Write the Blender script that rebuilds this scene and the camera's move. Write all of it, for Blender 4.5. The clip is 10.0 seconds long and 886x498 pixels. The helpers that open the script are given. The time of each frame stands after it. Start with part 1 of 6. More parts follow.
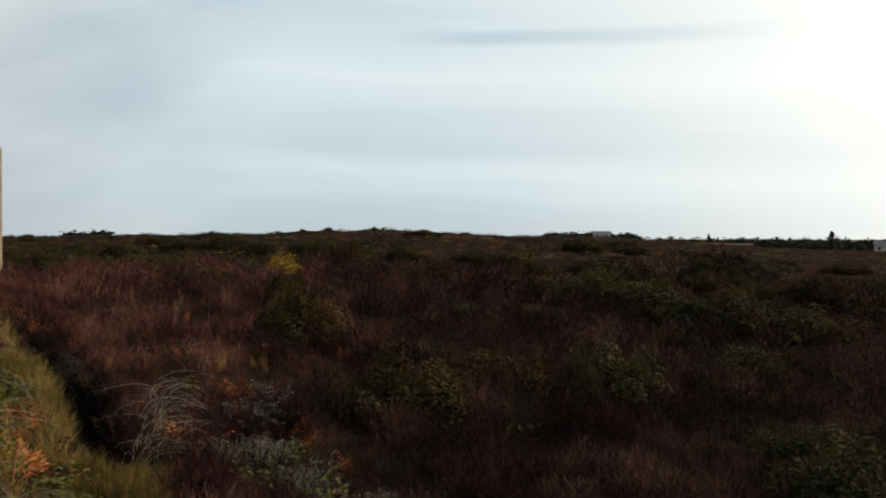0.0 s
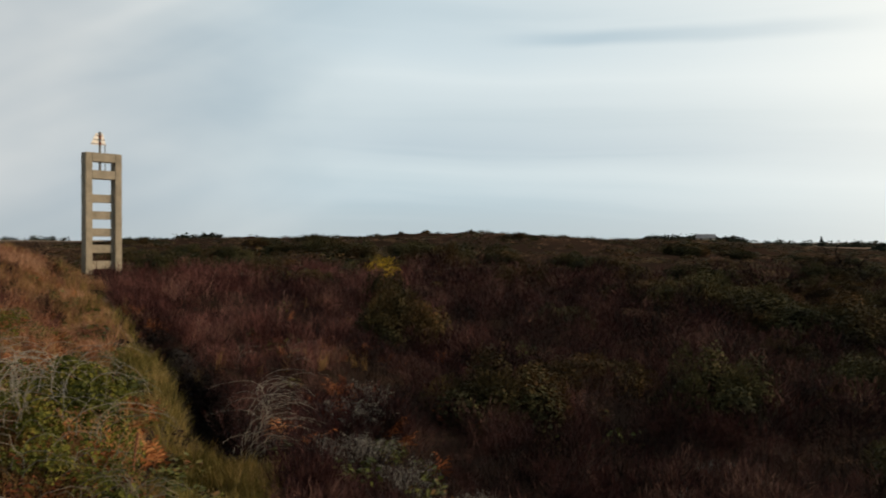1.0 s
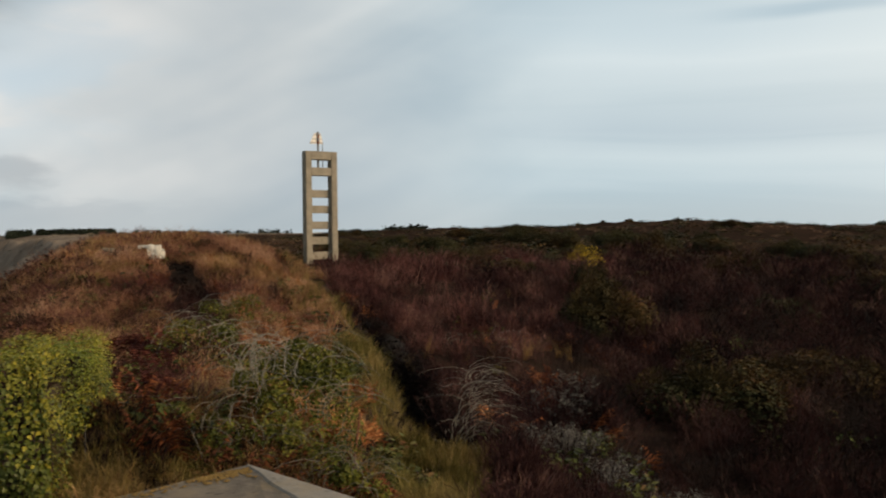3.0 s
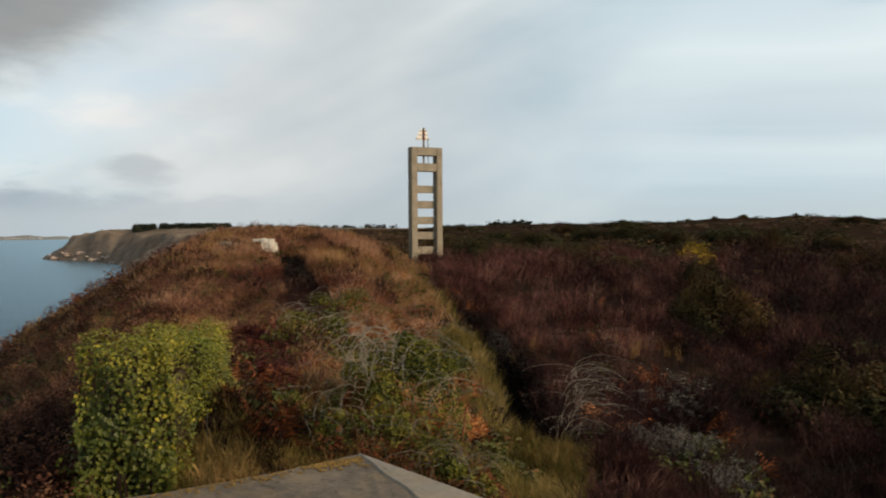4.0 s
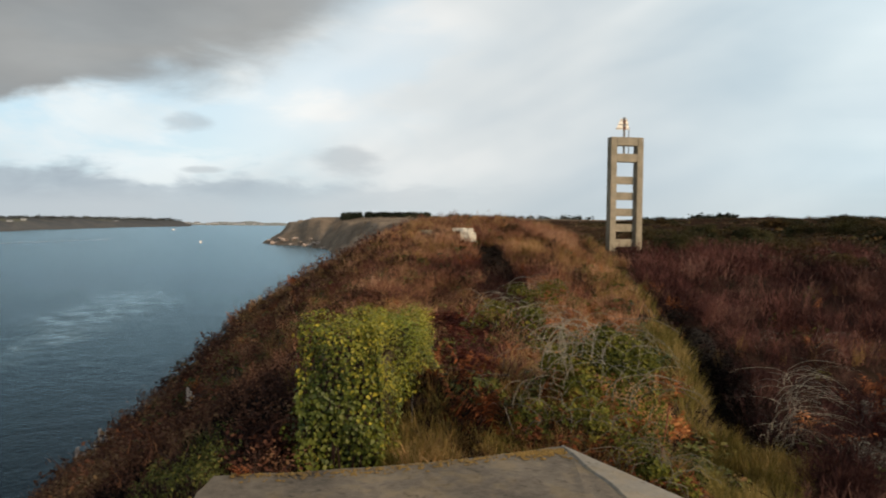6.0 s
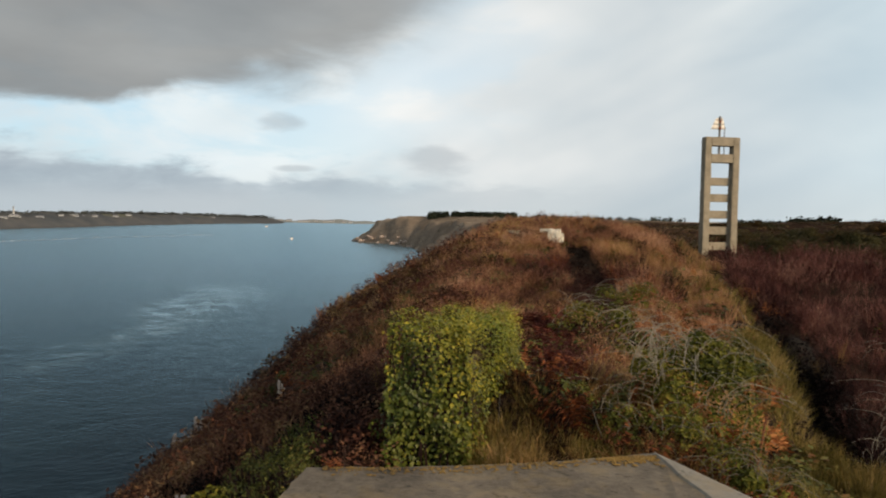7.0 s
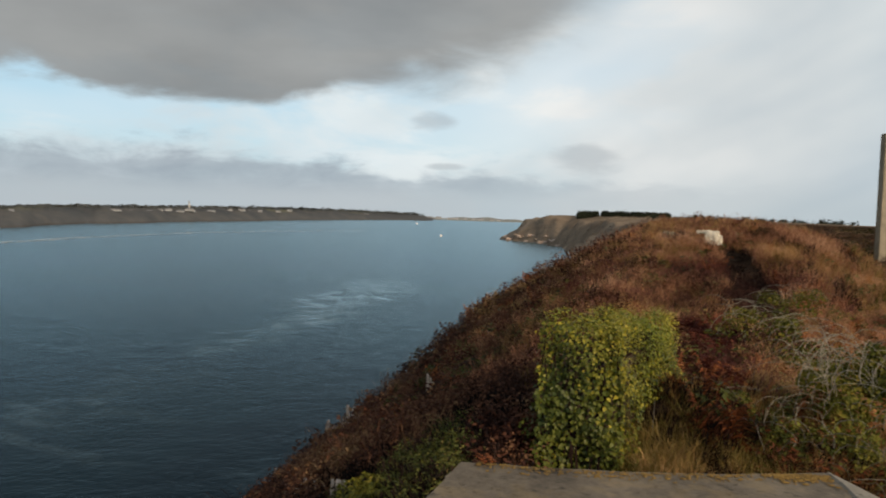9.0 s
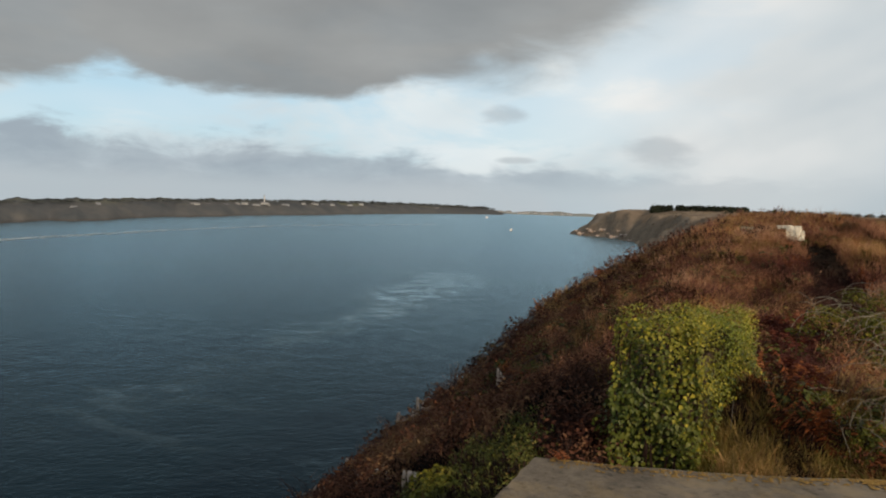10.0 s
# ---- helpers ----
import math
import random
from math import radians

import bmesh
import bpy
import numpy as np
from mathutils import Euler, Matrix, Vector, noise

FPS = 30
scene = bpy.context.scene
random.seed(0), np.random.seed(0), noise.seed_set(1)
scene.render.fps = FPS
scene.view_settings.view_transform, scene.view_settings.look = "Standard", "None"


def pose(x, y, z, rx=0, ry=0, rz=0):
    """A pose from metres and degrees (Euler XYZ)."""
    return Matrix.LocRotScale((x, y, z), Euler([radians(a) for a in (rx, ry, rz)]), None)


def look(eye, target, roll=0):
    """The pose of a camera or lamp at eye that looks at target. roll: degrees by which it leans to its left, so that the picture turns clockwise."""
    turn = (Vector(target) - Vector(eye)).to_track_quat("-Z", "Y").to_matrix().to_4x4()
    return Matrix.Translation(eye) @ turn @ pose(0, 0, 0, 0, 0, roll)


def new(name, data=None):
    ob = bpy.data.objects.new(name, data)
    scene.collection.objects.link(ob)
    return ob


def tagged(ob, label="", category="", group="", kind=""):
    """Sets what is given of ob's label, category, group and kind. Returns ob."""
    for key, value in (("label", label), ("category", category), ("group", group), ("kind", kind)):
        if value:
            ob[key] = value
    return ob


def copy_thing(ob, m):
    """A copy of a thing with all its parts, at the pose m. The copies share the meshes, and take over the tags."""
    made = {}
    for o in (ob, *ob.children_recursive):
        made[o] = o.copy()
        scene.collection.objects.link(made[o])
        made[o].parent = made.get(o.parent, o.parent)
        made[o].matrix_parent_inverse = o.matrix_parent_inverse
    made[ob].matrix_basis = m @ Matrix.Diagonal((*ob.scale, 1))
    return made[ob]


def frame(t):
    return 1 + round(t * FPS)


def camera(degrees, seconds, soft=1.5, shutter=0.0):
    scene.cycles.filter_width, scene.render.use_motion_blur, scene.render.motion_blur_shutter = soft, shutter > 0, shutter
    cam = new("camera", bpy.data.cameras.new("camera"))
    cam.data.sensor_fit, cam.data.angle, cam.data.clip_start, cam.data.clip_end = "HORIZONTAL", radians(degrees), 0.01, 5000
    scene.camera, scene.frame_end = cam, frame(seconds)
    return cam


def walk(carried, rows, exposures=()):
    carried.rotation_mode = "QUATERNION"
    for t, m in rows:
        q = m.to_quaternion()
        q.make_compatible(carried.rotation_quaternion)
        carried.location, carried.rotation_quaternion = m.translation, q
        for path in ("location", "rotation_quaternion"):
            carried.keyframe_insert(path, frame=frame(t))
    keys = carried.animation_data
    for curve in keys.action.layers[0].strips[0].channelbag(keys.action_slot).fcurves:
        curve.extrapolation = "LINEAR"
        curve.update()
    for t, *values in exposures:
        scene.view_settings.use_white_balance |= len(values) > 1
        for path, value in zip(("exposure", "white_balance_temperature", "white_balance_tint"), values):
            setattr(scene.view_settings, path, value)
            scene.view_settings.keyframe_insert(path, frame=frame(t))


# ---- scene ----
cam = camera(58.5, 10.0, soft=1.9, shutter=0.4)
HC = 50.0     # the lens stands 50 m above the sea
ARM = 0.38    # and swings round the turning body at arm's length
PATH = [
    (0.0, 0.55, -0.75, 0.0),
    (0.5, 4.02, -0.55, -0.20),
    (1.0, 7.55, -0.55, -0.10),
    (1.5, 11.18, -0.72, 0.25),
    (2.0, 14.82, -0.89, 0.48),
    (2.5, 18.32, -1.08, 0.55),
    (4.0, 29.50, -1.52, 0.30),
    (4.5, 33.03, -1.69, 0.00),
    (5.0, 36.63, -1.88, -0.30),
    (5.5, 40.14, -2.07, -0.40),
    (7.0, 49.82, -2.32, -1.22),
    (7.5, 52.45, -2.31, -1.65),
    (8.0, 55.02, -2.34, -1.95),
    (8.5, 57.76, -2.47, -2.05),
    (9.0, 60.52, -2.73, -1.98),
    (9.5, 63.26, -2.93, -1.98),
    (10.0, 65.59, -3.34, -2.05),
]
walk(cam, [(t, pose(-math.sin(radians(w)) * ARM, math.cos(radians(w)) * ARM, HC, 90 + p, r, w))
           for t, w, p, r in PATH],
     exposures=[(0.0, -0.05), (1.5, -0.17), (2.7, -0.18), (4.0, -0.04), (5.5, 0.12), (7.5, 0.06), (10.0, -0.03)])

# ---- sun and sky ----
SUN_AZ, SUN_EL = -88.0, 22.0      # degrees to the left of the first view, above the horizon


def bearing(az, el=0.0):
    a, e = radians(az), radians(el)
    return Vector((-math.sin(a) * math.cos(e), math.cos(a) * math.cos(e), math.sin(e)))


sun = new("sun", bpy.data.lights.new("sun", "SUN"))
sun.data.energy, sun.data.angle, sun.data.color = 3.9, radians(2.0), (1.0, 0.76, 0.49)
sun.matrix_world = look(bearing(SUN_AZ, SUN_EL) * 100, (0, 0, 0))


class Nodes:
    """Short hand for wiring a node tree."""

    def __init__(self, tree):
        self.tree = tree
        tree.nodes.clear()

    def put(self, sock, v):
        if isinstance(v, bpy.types.NodeSocket):
            self.tree.links.new(v, sock)
        elif isinstance(v, (tuple, list)) and len(v) == 3 and sock.type == "RGBA":
            sock.default_value = (*v, 1)
        else:
            sock.default_value = v

    def math(self, op, a, b=0.0, c=0.0, clamp=False):
        n = self.tree.nodes.new("ShaderNodeMath")
        n.operation, n.use_clamp = op, clamp
        for s, v in zip(n.inputs, (a, b, c)):
            self.put(s, v)
        return n.outputs[0]

    def step(self, v, lo, hi, a=0.0, b=1.0):
        n = self.tree.nodes.new("ShaderNodeMapRange")
        n.interpolation_type, n.clamp = "SMOOTHSTEP", True
        for s, x in zip(n.inputs, (v, lo, hi, a, b)):
            self.put(s, x)
        return n.outputs[0]

    def mix(self, f, a, b, blend="MIX"):
        n = self.tree.nodes.new("ShaderNodeMix")
        n.data_type, n.blend_type = "RGBA", blend
        self.put(n.inputs[0], f), self.put(n.inputs[6], a), self.put(n.inputs[7], b)
        return n.outputs[2]

    def noise(self, vec, scale, detail=4.0, rough=0.55, distort=0.0):
        n = self.tree.nodes.new("ShaderNodeTexNoise")
        self.put(n.inputs["Vector"], vec)
        n.inputs["Scale"].default_value, n.inputs["Detail"].default_value = scale, detail
        n.inputs["Roughness"].default_value, n.inputs["Distortion"].default_value = rough, distort
        return n.outputs["Fac"]

    def vec(self, x, y, z):
        n = self.tree.nodes.new("ShaderNodeCombineXYZ")
        for s, v in zip(n.inputs, (x, y, z)):
            self.put(s, v)
        return n.outputs[0]

    def split(self, v):
        n = self.tree.nodes.new("ShaderNodeSeparateXYZ")
        self.put(n.inputs[0], v)
        return n.outputs

    def ramp(self, f, stops):
        n = self.tree.nodes.new("ShaderNodeValToRGB")
        el = n.color_ramp.elements
        while len(el) < len(stops):
            el.new(0.5)
        for e, (p, c) in zip(el, stops):
            e.position, e.color = p, (*c, 1)
        self.put(n.inputs[0], f)
        return n.outputs[0]


world = bpy.data.worlds.new("sky")
scene.world = world
world.use_nodes = True
W = Nodes(world.node_tree)
tc = W.tree.nodes.new("ShaderNodeTexCoord")
dx, dy, dz = W.split(tc.outputs["Generated"])
elev = W.math("MULTIPLY", W.math("ARCSINE", dz), 57.2958)
azim = W.math("MULTIPLY", W.math("ARCTAN2", W.math("MULTIPLY", dx, -1.0), dy), 57.2958)
# clear air
nishita = W.tree.nodes.new("ShaderNodeTexSky")
nishita.sky_type, nishita.sun_disc = "NISHITA", False
nishita.sun_elevation, nishita.sun_rotation = radians(SUN_EL), radians(-SUN_AZ)
clear = W.mix(1.0, nishita.outputs[0], (0.115, 0.115, 0.115), "MULTIPLY")
clear = W.mix(0.70, clear, (0.47, 0.71, 0.87))
# high thin sheet: long level bands towards the sun, slanting swathes further round
warp = W.noise(W.vec(W.math("MULTIPLY", azim, 0.035), W.math("MULTIPLY", elev, 0.10), 0.0), 1.0, 3.0, 0.5, 0.3)
level = W.math("ADD", W.math("ADD", elev, W.math("MULTIPLY", azim, -0.035)), W.math("MULTIPLY", W.math("SUBTRACT", warp, 0.5), 2.6))
bands = W.ramp(W.math("DIVIDE", level, 22.0), [(0.0, (0.56, 0.65, 0.69)), (0.10, (0.57, 0.67, 0.72)), (0.215, (0.68, 0.76, 0.79)), (0.30, (0.53, 0.62, 0.68)), (0.40, (0.62, 0.70, 0.74)),
                                               (0.52, (0.78, 0.84, 0.86)), (0.60, (0.70, 0.78, 0.82)), (0.72, (0.62, 0.71, 0.76)), (0.95, (0.74, 0.80, 0.83))])
streaky = W.noise(W.vec(W.math("MULTIPLY", azim, 0.030), W.math("MULTIPLY", level, 0.55), 2.0), 0.8, 4.0, 0.5, 0.3)
bands = W.mix(W.step(streaky, 0.38, 0.66, 0.0, 0.22), bands, (0.86, 0.90, 0.91))
dark_streak = W.math("MULTIPLY", W.step(W.math("ABSOLUTE", W.math("SUBTRACT", level, 14.4)), 0.8, 0.1), W.math("MULTIPLY", W.step(azim, 6.0, -4.0), W.step(azim, -26.0, -17.0)))
bands = W.mix(W.math("MULTIPLY", dark_streak, 0.7), bands, (0.38, 0.52, 0.62))
slant = W.vec(W.math("MULTIPLY", W.math("SUBTRACT", azim, W.math("MULTIPLY", elev, 0.4)), 0.022), W.math("MULTIPLY", W.math("ADD", elev, W.math("MULTIPLY", azim, 0.46)), 0.085), 0.0)
broad = W.vec(W.math("MULTIPLY", azim, 0.05), W.math("MULTIPLY", elev, 0.09), 3.0)
streak = W.math("ADD", W.math("MULTIPLY", W.noise(slant, 1.15, 3.0, 0.5, 0.25), 0.62), W.math("MULTIPLY", W.noise(broad, 1.1, 4.0, 0.5, 0.3), 0.38))
sheet = W.ramp(streak, [(0.34, (0.46, 0.56, 0.63)), (0.50, (0.63, 0.705, 0.74)), (0.64, (0.83, 0.87, 0.875))])
sheet = W.mix(W.step(W.math("ADD", azim, W.math("MULTIPLY", W.math("SUBTRACT", warp, 0.5), 14.0)), 8.0, 24.0), bands, sheet)
sheet = W.mix(1.0, sheet, (0.955, 1.005, 1.02), "MULTIPLY")
sheet = W.mix(W.math("MULTIPLY", W.step(azim, 14.0, 38.0, 0.0, 0.95), W.step(azim, 66.0, 46.0, 0.15, 1.0)), sheet, W.mix(1.0, sheet, (1.12, 0.998, 0.945), "MULTIPLY"))
low = W.step(elev, 0.0, 4.0)
sheet = W.mix(W.math("SUBTRACT", 0.5, W.math("MULTIPLY", low, 0.5)), sheet, (0.52, 0.58, 0.60))
# the brighter side of the sky, towards the veiled sun
sv = bearing(SUN_AZ + 40, SUN_EL - 2)
dot = W.math("ADD", W.math("ADD", W.math("MULTIPLY", dx, sv.x), W.math("MULTIPLY", dy, sv.y)), W.math("MULTIPLY", dz, sv.z))
glow = W.math("MULTIPLY", W.math("POWER", W.math("MAXIMUM", dot, 0.0), 7.0), 1.25)
sheet = W.mix(W.math("MULTIPLY", glow, 1.0, clamp=True), sheet, (1.25, 1.22, 1.12))
# broken sky over the water: clear gap, heavy cumulus above, a grey bank below
cl = W.vec(W.math("MULTIPLY", azim, 0.055), W.math("MULTIPLY", elev, 0.15), 0.0)
puff = W.noise(cl, 1.5, 6.0, 0.55, 0.35)
soft = W.noise(cl, 0.9, 3.0, 0.5, 0.2)
side = W.step(W.math("ADD", azim, W.math("MULTIPLY", W.math("SUBTRACT", soft, 0.5), 40.0)), 38.0, 76.0)
gap = W.math("MULTIPLY", side, W.step(puff, 0.62, 0.42))
sky = W.mix(W.math("MULTIPLY", gap, 0.92), sheet, clear)
white = W.math("MULTIPLY", W.step(soft, 0.42, 0.62), side)
sky = W.mix(W.math("MULTIPLY", white, 0.34), sky, (0.76, 0.83, 0.87))
# underside of the heavy cloud: its height along the bearing
under = W.math("MULTIPLY", W.ramp(W.math("DIVIDE", W.math("SUBTRACT", azim, 40.0), 60.0), [(0.05, (1.0, 1.0, 1.0)), (0.16, (0.70, 0.70, 0.70)), (0.25, (0.545, 0.545, 0.545)), (0.35, (0.455, 0.455, 0.455)),
                                                                                     (0.47, (0.41, 0.41, 0.41)), (0.57, (0.335, 0.335, 0.335)), (0.70, (0.325, 0.325, 0.325)), (0.80, (0.40, 0.40, 0.40)), (0.92, (0.335, 0.335, 0.335))]), 20.0)
ragged = W.noise(cl, 2.6, 5.0, 0.55, 0.3)
brink = W.math("SUBTRACT", W.math("ADD", elev, W.math("MULTIPLY", W.math("SUBTRACT", ragged, 0.5), 5.0)), under)
heavy = W.math("MULTIPLY", W.step(W.math("DIVIDE", brink, W.step(azim, 52.0, 74.0, 3.2, 1.1)), -0.55, 1.0), W.step(azim, 40.0, 56.0))
grey = W.ramp(W.noise(cl, 1.1, 5.0, 0.5, 0.1), [(0.3, (0.235, 0.24, 0.24)), (0.6, (0.32, 0.325, 0.32)), (0.8, (0.38, 0.39, 0.39))])
sky = W.mix(W.math("MULTIPLY", heavy, 0.92), sky, grey)
tuft = W.noise(cl, 3.6, 6.0, 0.6, 0.3)
bank = W.math("ADD", W.math("ADD", elev, W.math("MULTIPLY", W.math("SUBTRACT", puff, 0.5), 4.5)), W.math("MULTIPLY", W.math("SUBTRACT", tuft, 0.5), 4.5))
bank = W.math("MULTIPLY", W.step(W.math("ADD", bank, W.math("MULTIPLY", W.math("MAXIMUM", W.math("SUBTRACT", 80.0, azim), 0.0), 0.035)), 4.5, 2.9), W.step(azim, 30.0, 70.0))
tone = W.ramp(W.math("ADD", W.math("MULTIPLY", puff, 0.5), W.math("MULTIPLY", tuft, 0.5)), [(0.40, (0.33, 0.38, 0.435)), (0.52, (0.395, 0.455, 0.505)), (0.66, (0.50, 0.57, 0.62))])
tone = W.mix(W.step(elev, 2.2, 0.4), tone, (0.47, 0.52, 0.555))
sky = W.mix(W.math("MULTIPLY", bank, 0.88), sky, tone)
# three small loose clouds
for ca, ce, wa, we in ((61.5, 6.3, 1.9, 0.75), (50.5, 4.0, 2.9, 1.15), (60.5, 3.2, 1.5, 0.3)):
    ex = W.math("DIVIDE", W.math("SUBTRACT", azim, ca), wa)
    ey = W.math("DIVIDE", W.math("SUBTRACT", elev, ce), we)
    rr = W.math("ADD", W.math("MULTIPLY", ex, ex), W.math("MULTIPLY", ey, ey))
    rr = W.math("ADD", rr, W.math("MULTIPLY", W.math("SUBTRACT", W.noise(cl, 5.0, 4.0), 0.5), 2.4))
    sky = W.mix(W.step(rr, 1.3, 0.0, 0.0, 0.52), sky, (0.40, 0.44, 0.47))
bg = W.tree.nodes.new("ShaderNodeBackground")
W.put(bg.inputs[0], sky)
bg.inputs[1].default_value = 1.0
W.tree.links.new(bg.outputs[0], W.tree.nodes.new("ShaderNodeOutputWorld").inputs[0])


# ---- materials ----
def material(name, rough=0.8):
    m = bpy.data.materials.new(name)
    m.use_nodes = True
    n = Nodes(m.node_tree)
    bsdf = n.tree.nodes.new("ShaderNodeBsdfPrincipled")
    bsdf.inputs["Roughness"].default_value = rough
    out = n.tree.nodes.new("ShaderNodeOutputMaterial")
    n.tree.links.new(bsdf.outputs[0], out.inputs[0])
    geo = n.tree.nodes.new("ShaderNodeNewGeometry")
    return m, n, bsdf, geo, out


def bump(n, bsdf, height, strength=0.4, dist=0.02):
    b = n.tree.nodes.new("ShaderNodeBump")
    b.inputs["Strength"].default_value, b.inputs["Distance"].default_value = strength, dist
    n.put(b.inputs["Height"], height)
    n.tree.links.new(b.outputs[0], bsdf.inputs["Normal"])


def plant(name, stops, drift=(0.6, 0.6, 0.6), rough=0.7, through_light=0.25, patch=0.35, grain=0.36, gloss=0.06):
    """Leaves and stems: a colour of its own for each blade or leaf, drifting from patch to patch."""
    m, n, bsdf, geo, out = material(name, rough)
    pos = geo.outputs["Position"]
    f = n.math("ADD", n.math("MULTIPLY", geo.outputs["Random Per Island"], grain),
               n.math("MULTIPLY", n.step(n.noise(pos, patch, 5.0, 0.6), 0.28, 0.72), 1.0 - grain))
    col = n.ramp(f, stops)
    col = n.mix(n.step(n.noise(pos, patch * 0.35, 2.0), 0.42, 0.62), col, n.mix(1.0, col, drift, "MULTIPLY"))
    n.put(bsdf.inputs["Base Color"], col)
    bsdf.inputs["Specular IOR Level"].default_value = gloss
    if through_light:
        tr = n.tree.nodes.new("ShaderNodeBsdfTranslucent")
        n.put(tr.inputs[0], col)
        mx = n.tree.nodes.new("ShaderNodeMixShader")
        mx.inputs[0].default_value = through_light
        n.tree.links.new(bsdf.outputs[0], mx.inputs[1])
        n.tree.links.new(tr.outputs[0], mx.inputs[2])
        n.tree.links.new(mx.outputs[0], out.inputs[0])
    return m


M_BRACKEN = plant("rust bracken", [(0.10, (0.030, 0.012, 0.008)), (0.36, (0.112, 0.035, 0.013)), (0.60, (0.25, 0.086, 0.029)), (0.85, (0.39, 0.182, 0.070))], (0.68, 0.58, 0.6))
M_CRIMSON = plant("dark crimson fern", [(0.15, (0.014, 0.005, 0.0045)), (0.5, (0.055, 0.015, 0.011)), (0.75, (0.115, 0.034, 0.020)), (0.95, (0.19, 0.075, 0.038))], (0.7, 0.6, 0.65))
# the heath's backlit shade is darkened into M_HEATH and M_BRUSH
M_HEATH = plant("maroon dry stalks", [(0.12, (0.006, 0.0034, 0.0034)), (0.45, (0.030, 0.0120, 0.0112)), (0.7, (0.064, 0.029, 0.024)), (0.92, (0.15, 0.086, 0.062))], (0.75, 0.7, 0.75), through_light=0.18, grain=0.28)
# M_RUDDY: redder stalks, brightened as the front-lit tone of the heath
M_RUDDY = plant("ruddy dry stalks in a front-lit tone", [(0.12, (0.024, 0.010, 0.008)), (0.42, (0.092, 0.035, 0.030)), (0.68, (0.172, 0.076, 0.059)), (0.92, (0.33, 0.19, 0.14))], (0.72, 0.62, 0.66), through_light=0.42, grain=0.28)
M_BRUSH = plant("brown brush with shade in its tone", [(0.15, (0.0035, 0.0025, 0.0022)), (0.5, (0.011, 0.0066, 0.0055)), (0.75, (0.025, 0.0145, 0.0115)), (0.95, (0.060, 0.038, 0.028))], (0.7, 0.7, 0.7), through_light=0.10, grain=0.28)
M_GORSE = plant("dark green gorse", [(0.15, (0.010, 0.011, 0.005)), (0.5, (0.028, 0.027, 0.011)), (0.75, (0.056, 0.049, 0.019)), (0.95, (0.098, 0.072, 0.030))], (1.3, 0.85, 0.8), through_light=0.12)
M_GRASS = plant("tan green grass", [(0.1, (0.060, 0.040, 0.015)), (0.4, (0.185, 0.106, 0.040)), (0.65, (0.335, 0.190, 0.080)), (0.9, (0.48, 0.30, 0.14))], (0.82, 0.86, 0.7), 0.6, 0.42)
M_GREEN = plant("fresh green blades", [(0.1, (0.044, 0.041, 0.010)), (0.4, (0.124, 0.103, 0.026)), (0.65, (0.220, 0.160, 0.050)), (0.9, (0.355, 0.245, 0.105))], (0.75, 0.70, 0.7), 0.6, 0.35, 0.9, 0.45)
M_PLUME = plant("mauve dry plumes", [(0.12, (0.070, 0.031, 0.020)), (0.42, (0.24, 0.112, 0.062)), (0.68, (0.42, 0.225, 0.128)), (0.92, (0.60, 0.38, 0.235))], (0.75, 0.68, 0.7), 0.6, 0.42)
M_BRAMBLE = plant("bramble leaves", [(0.10, (0.014, 0.015, 0.006)), (0.38, (0.045, 0.050, 0.013)), (0.62, (0.095, 0.100, 0.026)), (0.80, (0.13, 0.080, 0.028)), (0.95, (0.14, 0.050, 0.022))], (0.8, 0.9, 0.8), 0.5, 0.2)
M_BRAMG = plant("green bramble leaves", [(0.12, (0.020, 0.024, 0.006)), (0.42, (0.062, 0.068, 0.014)), (0.70, (0.145, 0.138, 0.026)), (0.95, (0.24, 0.175, 0.035))], (0.9, 0.9, 0.8), 0.5, 0.3, 1.2, 0.45)
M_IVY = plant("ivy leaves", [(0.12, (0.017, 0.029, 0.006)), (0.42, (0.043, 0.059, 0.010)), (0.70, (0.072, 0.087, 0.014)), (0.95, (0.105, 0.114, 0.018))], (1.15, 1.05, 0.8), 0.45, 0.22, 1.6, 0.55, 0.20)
# yellow leaves: young growth on top, sunlight painted on the right side
M_IVYTOP = plant("yellow ivy leaves, young or sun-toned", [(0.12, (0.070, 0.080, 0.011)), (0.42, (0.150, 0.150, 0.016)), (0.70, (0.245, 0.215, 0.021)), (0.95, (0.39, 0.31, 0.030))], (0.8, 0.95, 0.8), 0.5, 0.28, 1.5, 0.6, 0.25)
M_CANE = plant("pale dead canes", [(0.2, (0.11, 0.094, 0.072)), (0.6, (0.21, 0.186, 0.150)), (0.9, (0.35, 0.315, 0.26))], (0.8, 0.8, 0.8), 0.7, 0.0)
M_PALE = plant("grey lichened twigs", [(0.2, (0.070, 0.062, 0.056)), (0.6, (0.16, 0.145, 0.13)), (0.9, (0.34, 0.315, 0.285))], (0.7, 0.7, 0.7), 0.8, 0.0)
M_FLAKE = plant("pale lichen flakes", [(0.2, (0.10, 0.095, 0.085)), (0.6, (0.25, 0.228, 0.185)), (0.9, (0.41, 0.38, 0.315))], (0.7, 0.7, 0.7), 0.85, 0.15, 2.0, 0.6)
M_BLOOM = plant("yellow gorse bloom", [(0.2, (0.24, 0.155, 0.012)), (0.6, (0.50, 0.33, 0.022)), (0.9, (0.66, 0.47, 0.04))], (0.8, 0.8, 0.8))
M_SLOPE = plant("brown heather of the slope", [(0.2, (0.020, 0.010, 0.008)), (0.42, (0.060, 0.026, 0.017)), (0.62, (0.118, 0.055, 0.031)), (0.85, (0.20, 0.122, 0.060))], (0.70, 0.60, 0.66), patch=0.60, grain=0.24)
